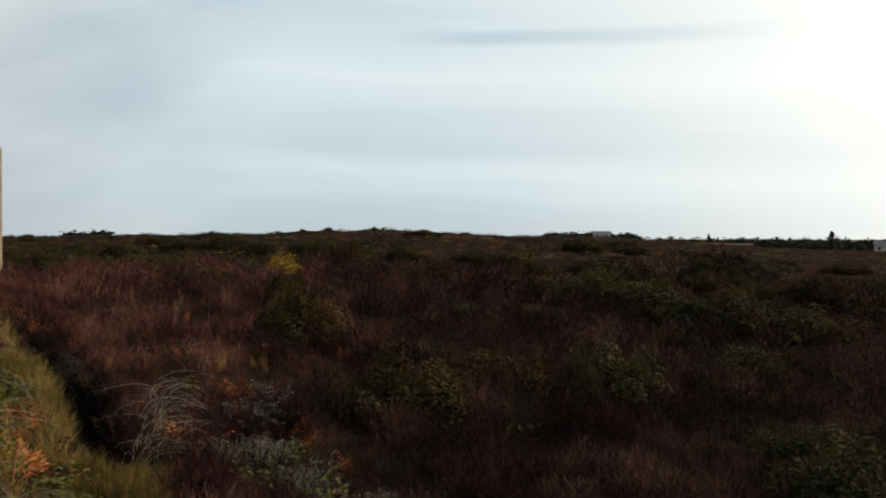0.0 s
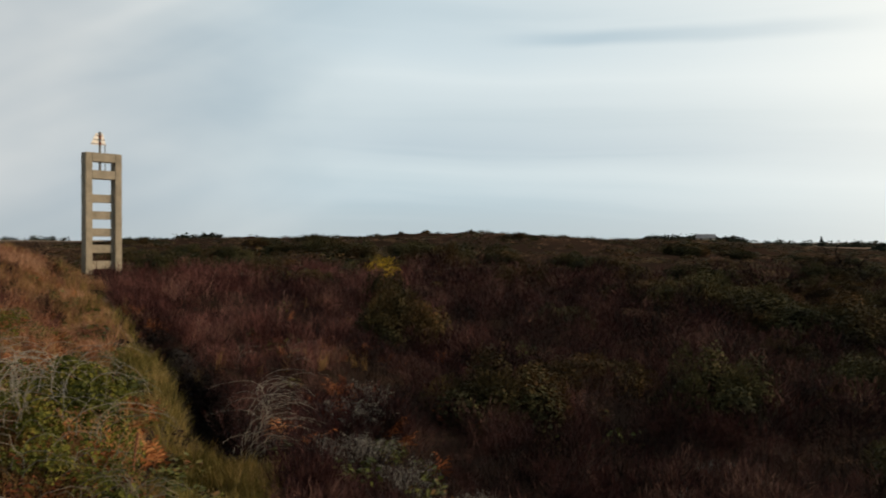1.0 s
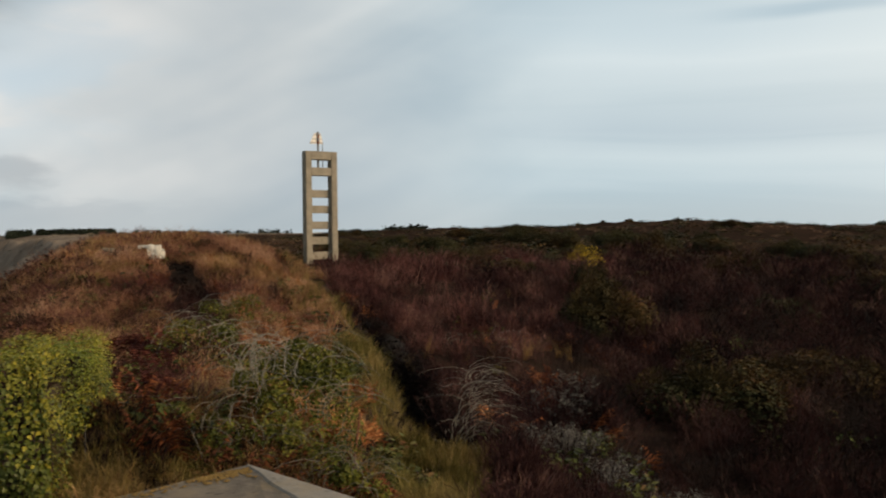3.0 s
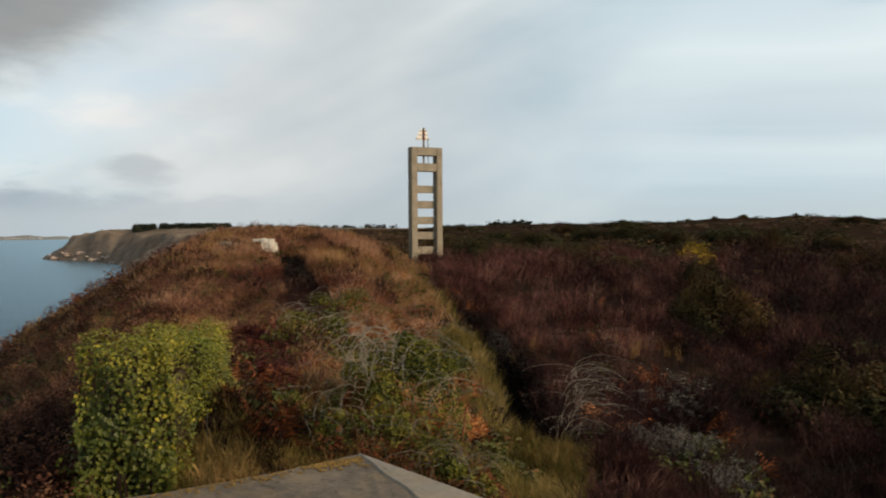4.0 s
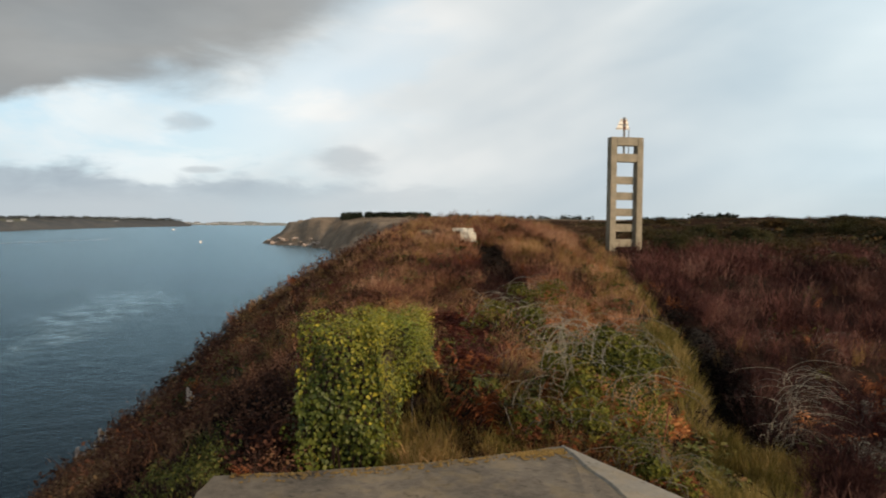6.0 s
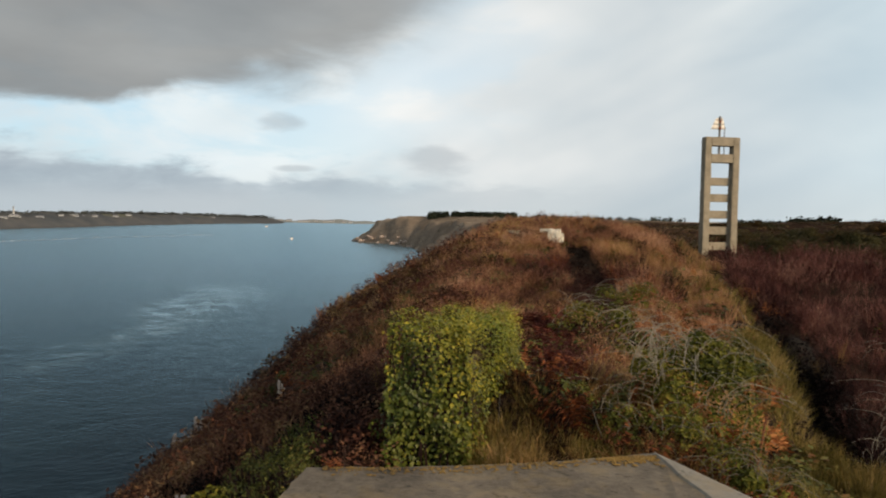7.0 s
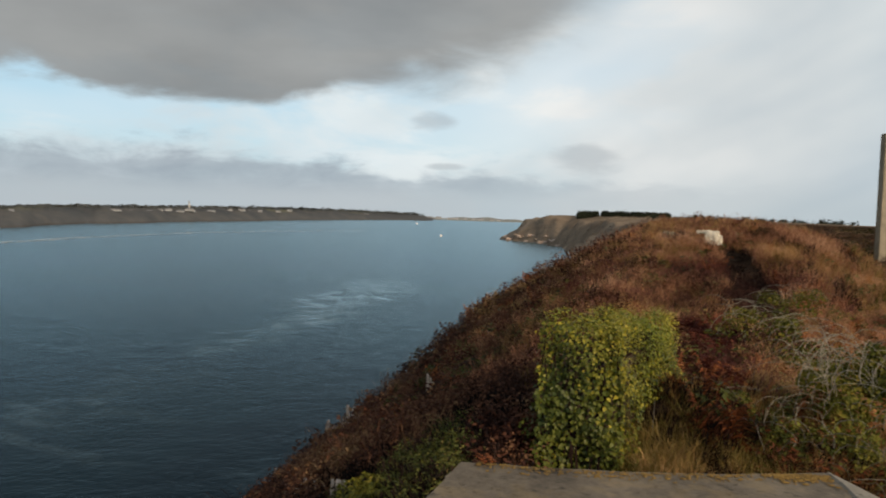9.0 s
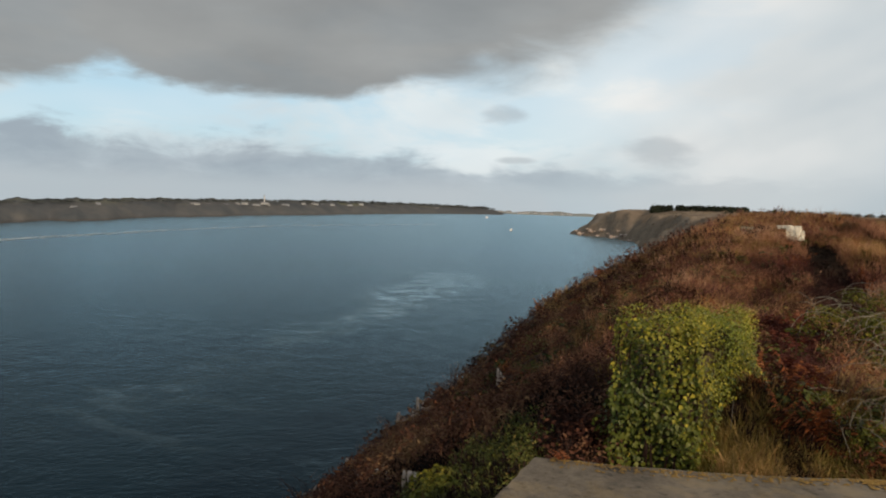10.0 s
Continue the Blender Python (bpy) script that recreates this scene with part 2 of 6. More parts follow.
# headland grass: dry tones, lightened further to carry the haze
M_HEADL = plant("dry headland grass with haze in its colour", [(0.2, (0.12, 0.090, 0.064)), (0.5, (0.19, 0.142, 0.098)), (0.85, (0.28, 0.215, 0.150))], (0.75, 0.8, 0.8), patch=0.012)
M_FARH = plant("far heather", [(0.2, (0.042, 0.025, 0.018)), (0.5, (0.125, 0.068, 0.042)), (0.8, (0.24, 0.15, 0.085))], (0.7, 0.8, 0.7), patch=0.05)
# M_COPSE is lightened and greyed in place of haze over the strait
M_COPSE = plant("hazed hedges of the far shore", [(0.2, (0.045, 0.050, 0.050)), (0.6, (0.065, 0.070, 0.068)), (0.9, (0.088, 0.088, 0.082))], (0.9, 0.9, 0.9), through_light=0.0, patch=0.01)
M_WOOD = plant("far dark pines", [(0.2, (0.010, 0.013, 0.009)), (0.6, (0.022, 0.027, 0.017)), (0.9, (0.040, 0.042, 0.026))], (0.9, 0.9, 0.9), through_light=0.0, patch=0.02)
# soil and litter under the plants, rock where the cliff breaks
M_SOIL, n, b, g, _ = material("heath soil", 0.95)
pos = g.outputs["Position"]
c = n.ramp(n.noise(pos, 1.6, 6.0, 0.6), [(0.3, (0.012, 0.008, 0.0065)), (0.55, (0.028, 0.0165, 0.013)), (0.75, (0.050, 0.032, 0.020))])
far = n.ramp(n.noise(pos, 0.021, 6.0, 0.62), [(0.35, (0.014, 0.015, 0.008)), (0.5, (0.028, 0.018, 0.012)), (0.65, (0.050, 0.031, 0.017))])
c = n.mix(0.45, c, far)
up = n.split(g.outputs["Normal"])[2]
# distant ground: dry-grass colours paled with haze, mixed in by distance
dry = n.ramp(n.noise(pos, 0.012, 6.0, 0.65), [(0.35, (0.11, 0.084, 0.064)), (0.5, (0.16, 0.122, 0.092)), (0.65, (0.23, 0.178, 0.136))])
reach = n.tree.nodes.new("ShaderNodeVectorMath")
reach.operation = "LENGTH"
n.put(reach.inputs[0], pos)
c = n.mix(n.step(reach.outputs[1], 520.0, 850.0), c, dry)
rocky = n.math("MULTIPLY", n.math("MULTIPLY", n.step(up, 0.90, 0.72), n.step(reach.outputs[1], 30.0, 60.0)), n.step(n.noise(pos, 0.05, 6.0, 0.7), 0.45, 0.57))
stone_c = n.ramp(n.noise(pos, 0.6, 6.0, 0.65), [(0.3, (0.05, 0.04, 0.034)), (0.55, (0.17, 0.135, 0.105)), (0.75, (0.30, 0.25, 0.20))])
n.put(b.inputs["Base Color"], n.mix(rocky, c, stone_c))
bump(n, b, n.noise(pos, 3.0, 6.0, 0.65), 0.8, 0.2)
b.inputs["Specular IOR Level"].default_value = 0.0

M_ROCK, n, b, g, _ = material("lichened cliff rock", 0.9)
pos = g.outputs["Position"]
n.put(b.inputs["Base Color"], n.ramp(n.noise(pos, 1.7, 7.0, 0.65), [(0.3, (0.07, 0.05, 0.04)), (0.52, (0.33, 0.25, 0.205)), (0.70, (0.58, 0.50, 0.44))]))
bump(n, b, n.noise(pos, 4.0, 6.0, 0.7), 0.7, 0.1)

M_SEA, n, b, g, out = material("tidal water", 0.2)
pos = g.outputs["Position"]
px, py, pz = n.split(pos)
swirl = n.noise(n.vec(n.math("MULTIPLY", px, 0.0035), n.math("MULTIPLY", py, 0.0035), 0.0), 1.0, 6.0, 0.6, 1.6)
bend = n.math("MULTIPLY", n.math("SUBTRACT", n.noise(pos, 0.012, 3.0, 0.6), 0.5), 70.0)
ax, ay = n.math("ADD", px, 385.0), n.math("SUBTRACT", n.math("ADD", py, bend), 152.0)
along = n.math("ADD", n.math("MULTIPLY", ax, -0.80), n.math("MULTIPLY", ay, 0.59))
across = n.math("ADD", n.math("MULTIPLY", ax, 0.59), n.math("MULTIPLY", ay, 0.80))
off = n.math("SQRT", n.math("ADD", n.math("POWER", n.math("ABSOLUTE", n.math("DIVIDE", along, 190.0)), 2.0), n.math("POWER", n.math("ABSOLUTE", n.math("DIVIDE", across, 24.0)), 2.0)))
boil = n.step(off, 1.6, 0.1, 0.0, 0.31)       # where the tide wells up
calm = n.math("MULTIPLY", n.step(n.math("ADD", swirl, boil), 0.58, 0.80), n.step(n.noise(pos, 0.075, 6.0, 0.72), 0.42, 0.60, 0.06, 1.0))
fine = n.noise(pos, 0.55, 4.0, 0.6)
mid = n.noise(pos, 0.09, 5.0, 0.62, 0.4)
bp = n.tree.nodes.new("ShaderNodeBump")
bp.inputs["Strength"].default_value, bp.inputs["Distance"].default_value = 0.34, 1.0
n.put(bp.inputs["Height"], n.math("ADD", n.math("MULTIPLY", fine, 0.54), n.math("MULTIPLY", mid, 1.05)))
deep = n.tree.nodes.new("ShaderNodeBsdfDiffuse")
n.put(deep.inputs[0], n.mix(calm, (0.0012, 0.0070, 0.0125), (0.062, 0.088, 0.100)))
gloss = n.tree.nodes.new("ShaderNodeBsdfGlossy")
gloss.inputs["Roughness"].default_value = 0.24
gloss.inputs["Color"].default_value = (0.685, 0.885, 1.0, 1)
n.tree.links.new(bp.outputs[0], gloss.inputs["Normal"])
fres = n.tree.nodes.new("ShaderNodeFresnel")
fres.inputs["IOR"].default_value = 1.15
n.tree.links.new(bp.outputs[0], fres.inputs["Normal"])
mx = n.tree.nodes.new("ShaderNodeMixShader")
n.put(mx.inputs[0], n.math("MULTIPLY", fres.outputs[0], n.step(calm, 0.0, 1.0, 0.81, 1.06)))
n.tree.links.new(deep.outputs[0], mx.inputs[1])
n.tree.links.new(gloss.outputs[0], mx.inputs[2])
n.tree.links.new(mx.outputs[0], out.inputs[0])
n.tree.nodes.remove(b)


def concrete(name, dark, lightc, moss=0.0, grain=9.0):
    m, n, b, g, _ = material(name, 0.9)
    p = g.outputs["Position"]
    big = n.noise(p, 1.3, 5.0, 0.6)
    c = n.ramp(n.math("ADD", n.math("MULTIPLY", big, 0.6), n.math("MULTIPLY", n.noise(p, grain, 6.0, 0.7), 0.4)),
               [(0.33, dark), (0.62, lightc)])
    spots = n.step(n.noise(p, 14.0, 3.0, 0.6), 0.60, 0.68)
    c = n.mix(n.math("MULTIPLY", spots, 0.5), c, tuple(v * 0.45 for v in dark))
    if moss:
        f = n.math("MULTIPLY", n.step(n.noise(p, 2.6, 6.0, 0.7), 0.50, 0.62), moss)
        c = n.mix(f, c, (0.24, 0.155, 0.045))
    n.put(b.inputs["Base Color"], c)
    b.inputs["Specular IOR Level"].default_value = 0.15
    bump(n, b, n.noise(p, grain * 3, 6.0, 0.7), 0.6, 0.015)
    return m


M_SLAB = concrete("weathered roof concrete", (0.030, 0.025, 0.021), (0.155, 0.126, 0.097), 0.16, 15.0)
M_EDGE = concrete("pale worn concrete edge", (0.10, 0.086, 0.070), (0.24, 0.212, 0.178), 0.2)
M_WALLC = concrete("stained bunker concrete", (0.08, 0.07, 0.06), (0.19, 0.17, 0.15), 0.3)
M_TOWER = concrete("warm beacon concrete", (0.175, 0.150, 0.112), (0.285, 0.245, 0.185), 0.0, 3.0)
M_WHITE = concrete("flaking white render", (0.30, 0.26, 0.21), (0.62, 0.58, 0.50), 0.25, 4.0)
# M_FIELD: base colour lifted to imitate haze on the horizon
M_FIELD = concrete("fields paled by haze", (0.12, 0.125, 0.12), (0.24, 0.24, 0.22), 0.0, 0.01)
# the far shore's browns have haze blended into them as bluish grey
M_SHORE, n, b, g, _ = material("far shore heath greyed for haze", 0.95)
pos = g.outputs["Position"]
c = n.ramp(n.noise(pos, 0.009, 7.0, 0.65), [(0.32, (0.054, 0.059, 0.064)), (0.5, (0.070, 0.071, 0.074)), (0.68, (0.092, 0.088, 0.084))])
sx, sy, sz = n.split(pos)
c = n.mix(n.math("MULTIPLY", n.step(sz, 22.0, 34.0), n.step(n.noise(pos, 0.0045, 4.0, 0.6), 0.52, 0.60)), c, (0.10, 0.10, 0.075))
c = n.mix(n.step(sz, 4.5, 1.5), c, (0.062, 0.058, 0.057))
n.put(b.inputs["Base Color"], c)
b.inputs["Specular IOR Level"].default_value = 0.0
M_ROOF, n, b, g, _ = material("slate", 0.7)
n.put(b.inputs["Base Color"], n.ramp(n.noise(g.outputs["Position"], 0.4, 4.0), [(0.3, (0.09, 0.09, 0.10)), (0.7, (0.16, 0.16, 0.17))]))
M_PANE, n, b, g, _ = material("dark window glass", 0.1)
n.put(b.inputs["Base Color"], n.ramp(n.noise(g.outputs["Position"], 0.3, 2.0), [(0.3, (0.02, 0.022, 0.025)), (0.7, (0.04, 0.045, 0.05))]))
M_METAL, n, b, g, _ = material("grey galvanised steel", 0.5)
b.inputs["Metallic"].default_value = 0.7
n.put(b.inputs["Base Color"], n.ramp(n.noise(g.outputs["Position"], 6.0, 5.0), [(0.3, (0.10, 0.095, 0.09)), (0.7, (0.24, 0.23, 0.22))]))
M_PAINT, n, b, g, _ = material("weathered white slats", 0.6)
n.put(b.inputs["Base Color"], n.ramp(n.noise(g.outputs["Position"], 5.0, 5.0), [(0.3, (0.52, 0.46, 0.40)), (0.6, (0.74, 0.70, 0.64))]))
M_FOAM = concrete("sea foam", (0.40, 0.44, 0.47), (0.58, 0.61, 0.63), 0.0, 0.3)
M_PLASTER = concrete("weathered pale walls", (0.20, 0.205, 0.21), (0.34, 0.345, 0.35), 0.0, 0.2)
M_LICHEN = concrete("orange lichen and moss", (0.085, 0.058, 0.024), (0.19, 0.115, 0.032), 0.0, 20.0)
M_RUST, n, b, g, _ = material("rusted iron", 0.85)
n.put(b.inputs["Base Color"], n.ramp(n.noise(g.outputs["Position"], 25.0, 5.0), [(0.3, (0.07, 0.022, 0.010)), (0.7, (0.22, 0.075, 0.030))]))


# ---- helpers for building ----
def mesh_object(name, verts, faces, mat, parent=None, label="", smooth=False):
    """One mesh object out of arrays: verts (n, 3), faces (m, 3) or (m, 4)."""
    verts, faces = np.asarray(verts, np.float32), np.asarray(faces, np.int32)
    me = bpy.data.meshes.new(name)
    k = faces.shape[1]
    me.vertices.add(len(verts))
    me.vertices.foreach_set("co", verts.ravel())
    me.loops.add(faces.size)
    me.loops.foreach_set("vertex_index", faces.ravel())
    me.polygons.add(len(faces))
    me.polygons.foreach_set("loop_start", np.arange(0, faces.size, k, dtype=np.int32))
    me.polygons.foreach_set("use_smooth", np.full(len(faces), smooth))
    me.update(calc_edges=True)
    me.materials.append(mat)
    ob = new(name, me)
    ob.parent = parent
    if label:
        ob["label"] = label
    return ob


def part(name, bm, mat, parent=None, label="", smooth=False):
    me = bpy.data.meshes.new(name)
    bm.normal_update()
    bm.to_mesh(me)
    bm.free()
    for p in me.polygons:
        p.use_smooth = smooth
    me.materials.append(mat)
    ob = new(name, me)
    ob.parent = parent
    if label:
        ob["label"] = label
    return ob


def empty(name, m=Matrix()):
    ob = new(name)
    ob.empty_display_size = 0.2
    ob.matrix_world = m
    return ob


def box(sx, sy, sz, at=(0, 0, 0), bevel=0.0, wear=0.0):
    bm = bmesh.new()
    bmesh.ops.create_cube(bm, size=1.0)
    for v in bm.verts:
        v.co = Vector((v.co.x * sx + at[0], v.co.y * sy + at[1], v.co.z * sz + at[2]))
    if bevel:
        bmesh.ops.bevel(bm, geom=bm.edges[:], offset=bevel, segments=2, affect="EDGES")
    if wear:
        for v in bm.verts:
            v.co += noise.noise_vector(v.co * 3.1) * wear
    return bm


def tube(pts, radii, sides=5):
    """A tapered tube along pts: arrays for mesh_object (quads as two triangles)."""
    pts = np.asarray(pts, float)
    d = np.gradient(pts, axis=0)
    d /= np.linalg.norm(d, axis=1)[:, None] + 1e-9
    ref = np.where(np.abs(d[:, 2:3]) > 0.9, np.array([[1.0, 0, 0]]), np.array([[0, 0, 1.0]]))
    a = np.cross(d, ref)
    a /= np.linalg.norm(a, axis=1)[:, None] + 1e-9
    b = np.cross(d, a)
    th = np.arange(sides) * 2 * np.pi / sides
    ring = a[:, None] * np.cos(th)[None, :, None] + b[:, None] * np.sin(th)[None, :, None]
    v = (pts[:, None] + ring * np.asarray(radii, float)[:, None, None]).reshape(-1, 3)
    f = []
    for i in range(len(pts) - 1):
        for j in range(sides):
            p, q = i * sides + j, i * sides + (j + 1) % sides
            f += [(p, q, q + sides), (p, q + sides, p + sides)]
    return v, np.array(f)


def join(pieces):
    vs, fs, o = [], [], 0
    for v, f in pieces:
        vs.append(v)
        fs.append(np.asarray(f) + o)
        o += len(v)
    return np.concatenate(vs), np.concatenate(fs)


# ---- the lie of the land ----
AZ = np.array([-40.0, -25, -10, 5, 17, 27, 32, 35.5, 40, 47])
DK = np.array([4.0, 10, 20, 40, 70, 120, 220, 450, 1000])
LIE = np.array([      # heights from the lens, by distance (rows) and bearing (columns)
    [-3.7, -3.7, -3.7, -3.7, -3.6, -3.5, -3.4, -3.3, -3.2, -3.2],
    [-5.0, -5.0, -5.0, -4.8, -4.0, -3.4, -3.0, -2.8, -2.7, -2.7],
    [-6.4, -6.4, -6.2, -5.6, -4.4, -3.8, -3.3, -2.7, -2.4, -2.5],
    [-6.8, -6.4, -5.6, -4.9, -4.0, -3.7, -2.8, -1.1, -0.7, -1.1],
    [-6.8, -6.0, -4.4, -3.8, -3.8, -3.6, -3.2, -1.2, -0.5, -1.0],
    [-7.2, -6.4, -3.6, -2.4, -2.6, -2.9, -2.8, -2.2, -1.6, -1.8],
    [-8.5, -6.5, -0.2, 2.1, 1.0, 0.0, -0.8, -1.2, -1.4, -2.0],
    [-10, -6.0, 0.4, -2.0, -2.0, -1.5, -1.5, -1.5, -1.5, -1.0],
    [-8.0, -6.0, -4.0, -3.0, 0.0, 0.5, 0.0, 0.5, 1.0, 0.5]])
RIDGE = 43.0          # the bearing along which the headland runs
EDGE_S = np.array([-3000.0, -40, 110, 300, 700, 850, 950, 1150, 1350, 1430, 1500, 1560, 1640, 1700, 5000])
EDGE_L = np.array([19.0, 19, 20, 14, 20, 62, 85, 128, 188, 280, 312, 292, 110, -150, -900])
BROW_S = np.array([-3000.0, 0, 12, 20, 35, 48, 60, 110, 300, 900, 1300, 1500, 1600, 5000])
BROW_Z = np.array([-13.0, -15.2, -15.6, -15.6, -14.3, -12.2, -10.8, -7.6, -8, -8, -7, -13, -20, -20])
# a sunken path: bearing and distance of its bends
DITCH = np.array([[31.5, 46.0], [26.6, 28], [24.4, 22.5], [23.3, 18.5], [23.0, 16.5], [22.9, 15.0]])
HOLLOW = np.array([[40.8, 37.0], [39.8, 30], [39.0, 24], [38.2, 20]])
BANK = DITCH + np.array([[1.6, 0], [3.0, 0], [3.7, 0], [4.4, 0], [4.9, 0], [5.3, 0]])


def smooth_at(x, xs):
    i = np.clip(np.searchsorted(xs, x) - 1, 0, len(xs) - 2)
    f = np.clip((x - xs[i]) / (xs[i + 1] - xs[i]), 0, 1)
    return i, f * f * (3 - 2 * f) * 0.5 + f * 0.5


def wobble(x, y, size, seed=0.0):
    """Cheap smooth noise of about +-1."""
    u, v = x / size + seed, y / size - seed * 0.7
    return (np.sin(u * 1.7 + 1.3 * np.sin(v * 1.1 + seed)) + np.sin(v * 2.1 + 1.7 * np.sin(u * 0.9 - seed))
            + 0.6 * np.sin(u * 3.9 + v * 2.7 + seed * 3)) / 2.6


def ditch_gap(x, y, line=None):
    line = DITCH if line is None else line
    a, d = np.radians(line[:, 0]), line[:, 1]
    qx, qy = -np.sin(a) * d, np.cos(a) * d
    best = np.full(np.shape(x), 1e9)
    for i in range(len(qx) - 1):
        ex, ey = qx[i + 1] - qx[i], qy[i + 1] - qy[i]
        t = np.clip(((x - qx[i]) * ex + (y - qy[i]) * ey) / (ex * ex + ey * ey), 0, 1)
        best = np.minimum(best, np.hypot(x - qx[i] - t * ex, y - qy[i] - t * ey))
    return best


def land(x, y):
    """The ground's height above the sea."""
    x, y = np.asarray(x, float), np.asarray(y, float)
    d = np.hypot(x, y) + 1e-6
    az = np.degrees(np.arctan2(-x, y))
    i, fi = smooth_at(np.log(np.clip(d, 4, 1000)), np.log(DK))
    j, fj = smooth_at(np.clip(az, -40, 47), AZ)
    z = (LIE[i, j] * (1 - fi) * (1 - fj) + LIE[i + 1, j] * fi * (1 - fj)
         + LIE[i, j + 1] * (1 - fi) * fj + LIE[i + 1, j + 1] * fi * fj)
    grow = np.clip((d - 5) / 40, 0, 1)
    z = z + 0.16 * wobble(x, y, 2.4, 6.0) * np.clip((d - 9) / 8, 0, 1) * np.clip(2 - d / 60, 0, 1)
    z = z + grow * (0.35 * wobble(x, y, 6.0) + 0.55 * wobble(x, y, 19.0, 2.0)) * np.clip(1.4 - d / 900, 0.2, 1)
    z = z + 1.15 * wobble(x, y, 27.0, 8.0) * np.clip((12 - az) / 20, 0, 1) * np.clip((d - 25) / 30, 0, 1) * np.clip(2 - d / 110, 0, 1)
    z = z + 0.10 * wobble(x, y, 1.1, 4.0) * np.clip((d - 5) / 6, 0, 1)
    z = z - 1.5 * np.exp(-(ditch_gap(x, y) / 0.66) ** 4) - 0.4 * np.exp(-(ditch_gap(x, y, HOLLOW) / 1.1) ** 2) + 0.5 * np.exp(-(ditch_gap(x, y, BANK) / 0.8) ** 2)
    bx, by = -np.sin(radians(45.4)) * 10.2, np.cos(radians(45.4)) * 10.2      # earth heaped against the ivy block
    z = z + 0.55 * np.exp(-((x - bx) ** 2 + (y - by) ** 2) / 0.75)
    r = radians(RIDGE)
    s = -x * np.sin(r) + y * np.cos(r)
    l = -x * np.cos(r) - y * np.sin(r)
    edge = np.interp(s, EDGE_S, EDGE_L)
    brow = np.interp(s, BROW_S, BROW_Z)
    rough = np.clip(d / 60, 0.25, 1)
    wob = wobble(x, y, 9.0, 7.0) * 1.5 * rough + wobble(x, y, 31.0, 5.0) * np.clip(d / 60 - 0.6, 0, 4)
    start = edge - np.clip(17 + np.abs(s) * 0.01 + np.clip(s - 500, 0, 900) * 0.035, 17, 140)
    f = np.clip((l + wob * 0.4 - start) / (edge - start), 0, 1)
    z = z + (brow - z) * f ** 1.15
    over = np.maximum(l + wob - edge, 0)
    steep = 1.3 + 0.25 * wobble(x, y, 23.0, 3.0) - 0.38 * np.clip((s - 700) / 300, 0, 1)
    fall = over * steep + 0.8 * wobble(x, y, 4.5, 9.0) * np.clip(over / 4, 0, 1)
    z = z - fall + (5.0 * wobble(x, y, 75.0, 1.0) + 4.5 * wobble(x, y, 24.0, 12.0) + 2.5 * wobble(x, y, 11.0, 2.0)) * np.clip((s - 650) / 250, 0, 1) * np.clip((l - start) / 60, 0, 1)
    # beyond the strait mouth and behind everything the sheet stays low
    return np.maximum(HC + z, -6.0)


def on_ground(az, d):
    a = radians(az)
    x, y = -math.sin(a) * d, math.cos(a) * d
    return Vector((x, y, float(land(x, y))))


az_f = np.concatenate([np.arange(-46, 43, 0.30), np.arange(43, 58, 0.12), np.arange(58, 104, 0.30), np.arange(104, 314, 1.5)])
dist = np.concatenate([[0.4], np.geomspace(1.5, 400, 160), np.geomspace(412, 880, 18), np.arange(895, 1660, 14.0), np.geomspace(1690, 4900, 30)])
A, D = np.meshgrid(np.radians(az_f), dist)
SH_AZ = np.array([56.0, 62.5, 68, 72, 78, 86, 90, 95, 104, 130])       # the opposite shore: waterline by bearing
SH_D = np.array([4750.0, 3900, 3250, 2700, 2140, 1650, 1420, 1240, 1050, 900])
SH_H = np.array([6.0, 26, 38, 41, 37, 34, 31, 28, 26, 26])


def strait(az):
    """How far the water reaches on a bearing."""
    az = (np.asarray(az) + 180) % 360 - 180
    return np.where((az > 61) & (az < 150), np.interp(az, SH_AZ, SH_D) + 150, 6000.0)


D = np.minimum(D, strait(np.degrees(A)))
gx, gy = -np.sin(A) * D, np.cos(A) * D
gz = land(gx, gy)
na, nd = len(az_f), len(dist)
idx = np.arange(na * nd).reshape(nd, na)
nxt = np.roll(idx, -1, axis=1)
quads = np.stack([idx[:-1], idx[1:], nxt[1:], nxt[:-1]], -1).reshape(-1, 4)
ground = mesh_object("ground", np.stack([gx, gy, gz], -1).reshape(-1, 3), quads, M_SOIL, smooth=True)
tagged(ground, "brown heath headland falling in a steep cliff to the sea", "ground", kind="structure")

a = np.radians(np.arange(0, 360, 2.0))
rr = np.geomspace(30, 6000, 60)
lim = np.minimum(rr[:, None], strait(np.degrees(a) - 90)[None])
sv_ = np.concatenate([[[0, 0, 0]], np.stack([lim * np.cos(a), lim * np.sin(a), np.zeros((60, 180))], -1).reshape(-1, 3)])
ii = 1 + np.arange(60 * 180).reshape(60, 180)
jj = np.roll(ii, -1, axis=1)
water = mesh_object("water", sv_, np.stack([ii[:-1], ii[1:], jj[1:], jj[:-1]], -1).reshape(-1, 4), M_SEA)
tagged(water, "blue-grey tidal strait with paler swirling currents", "sea", kind="structure")

# the opposite shore
sa = np.arange(61.2, 130, 0.15)
back = np.array([-30, 0.0, 8, 30, 80, 160, 300, 600])
prof = np.array([-0.1, 0.0, 0.16, 0.34, 0.62, 0.86, 0.98, 1.0])
w0 = np.interp(sa, SH_AZ, SH_D) + 34 * np.sin(sa * 0.9) + 14 * np.sin(sa * 2.6 + 1) + 5 * np.sin(sa * 6.1)
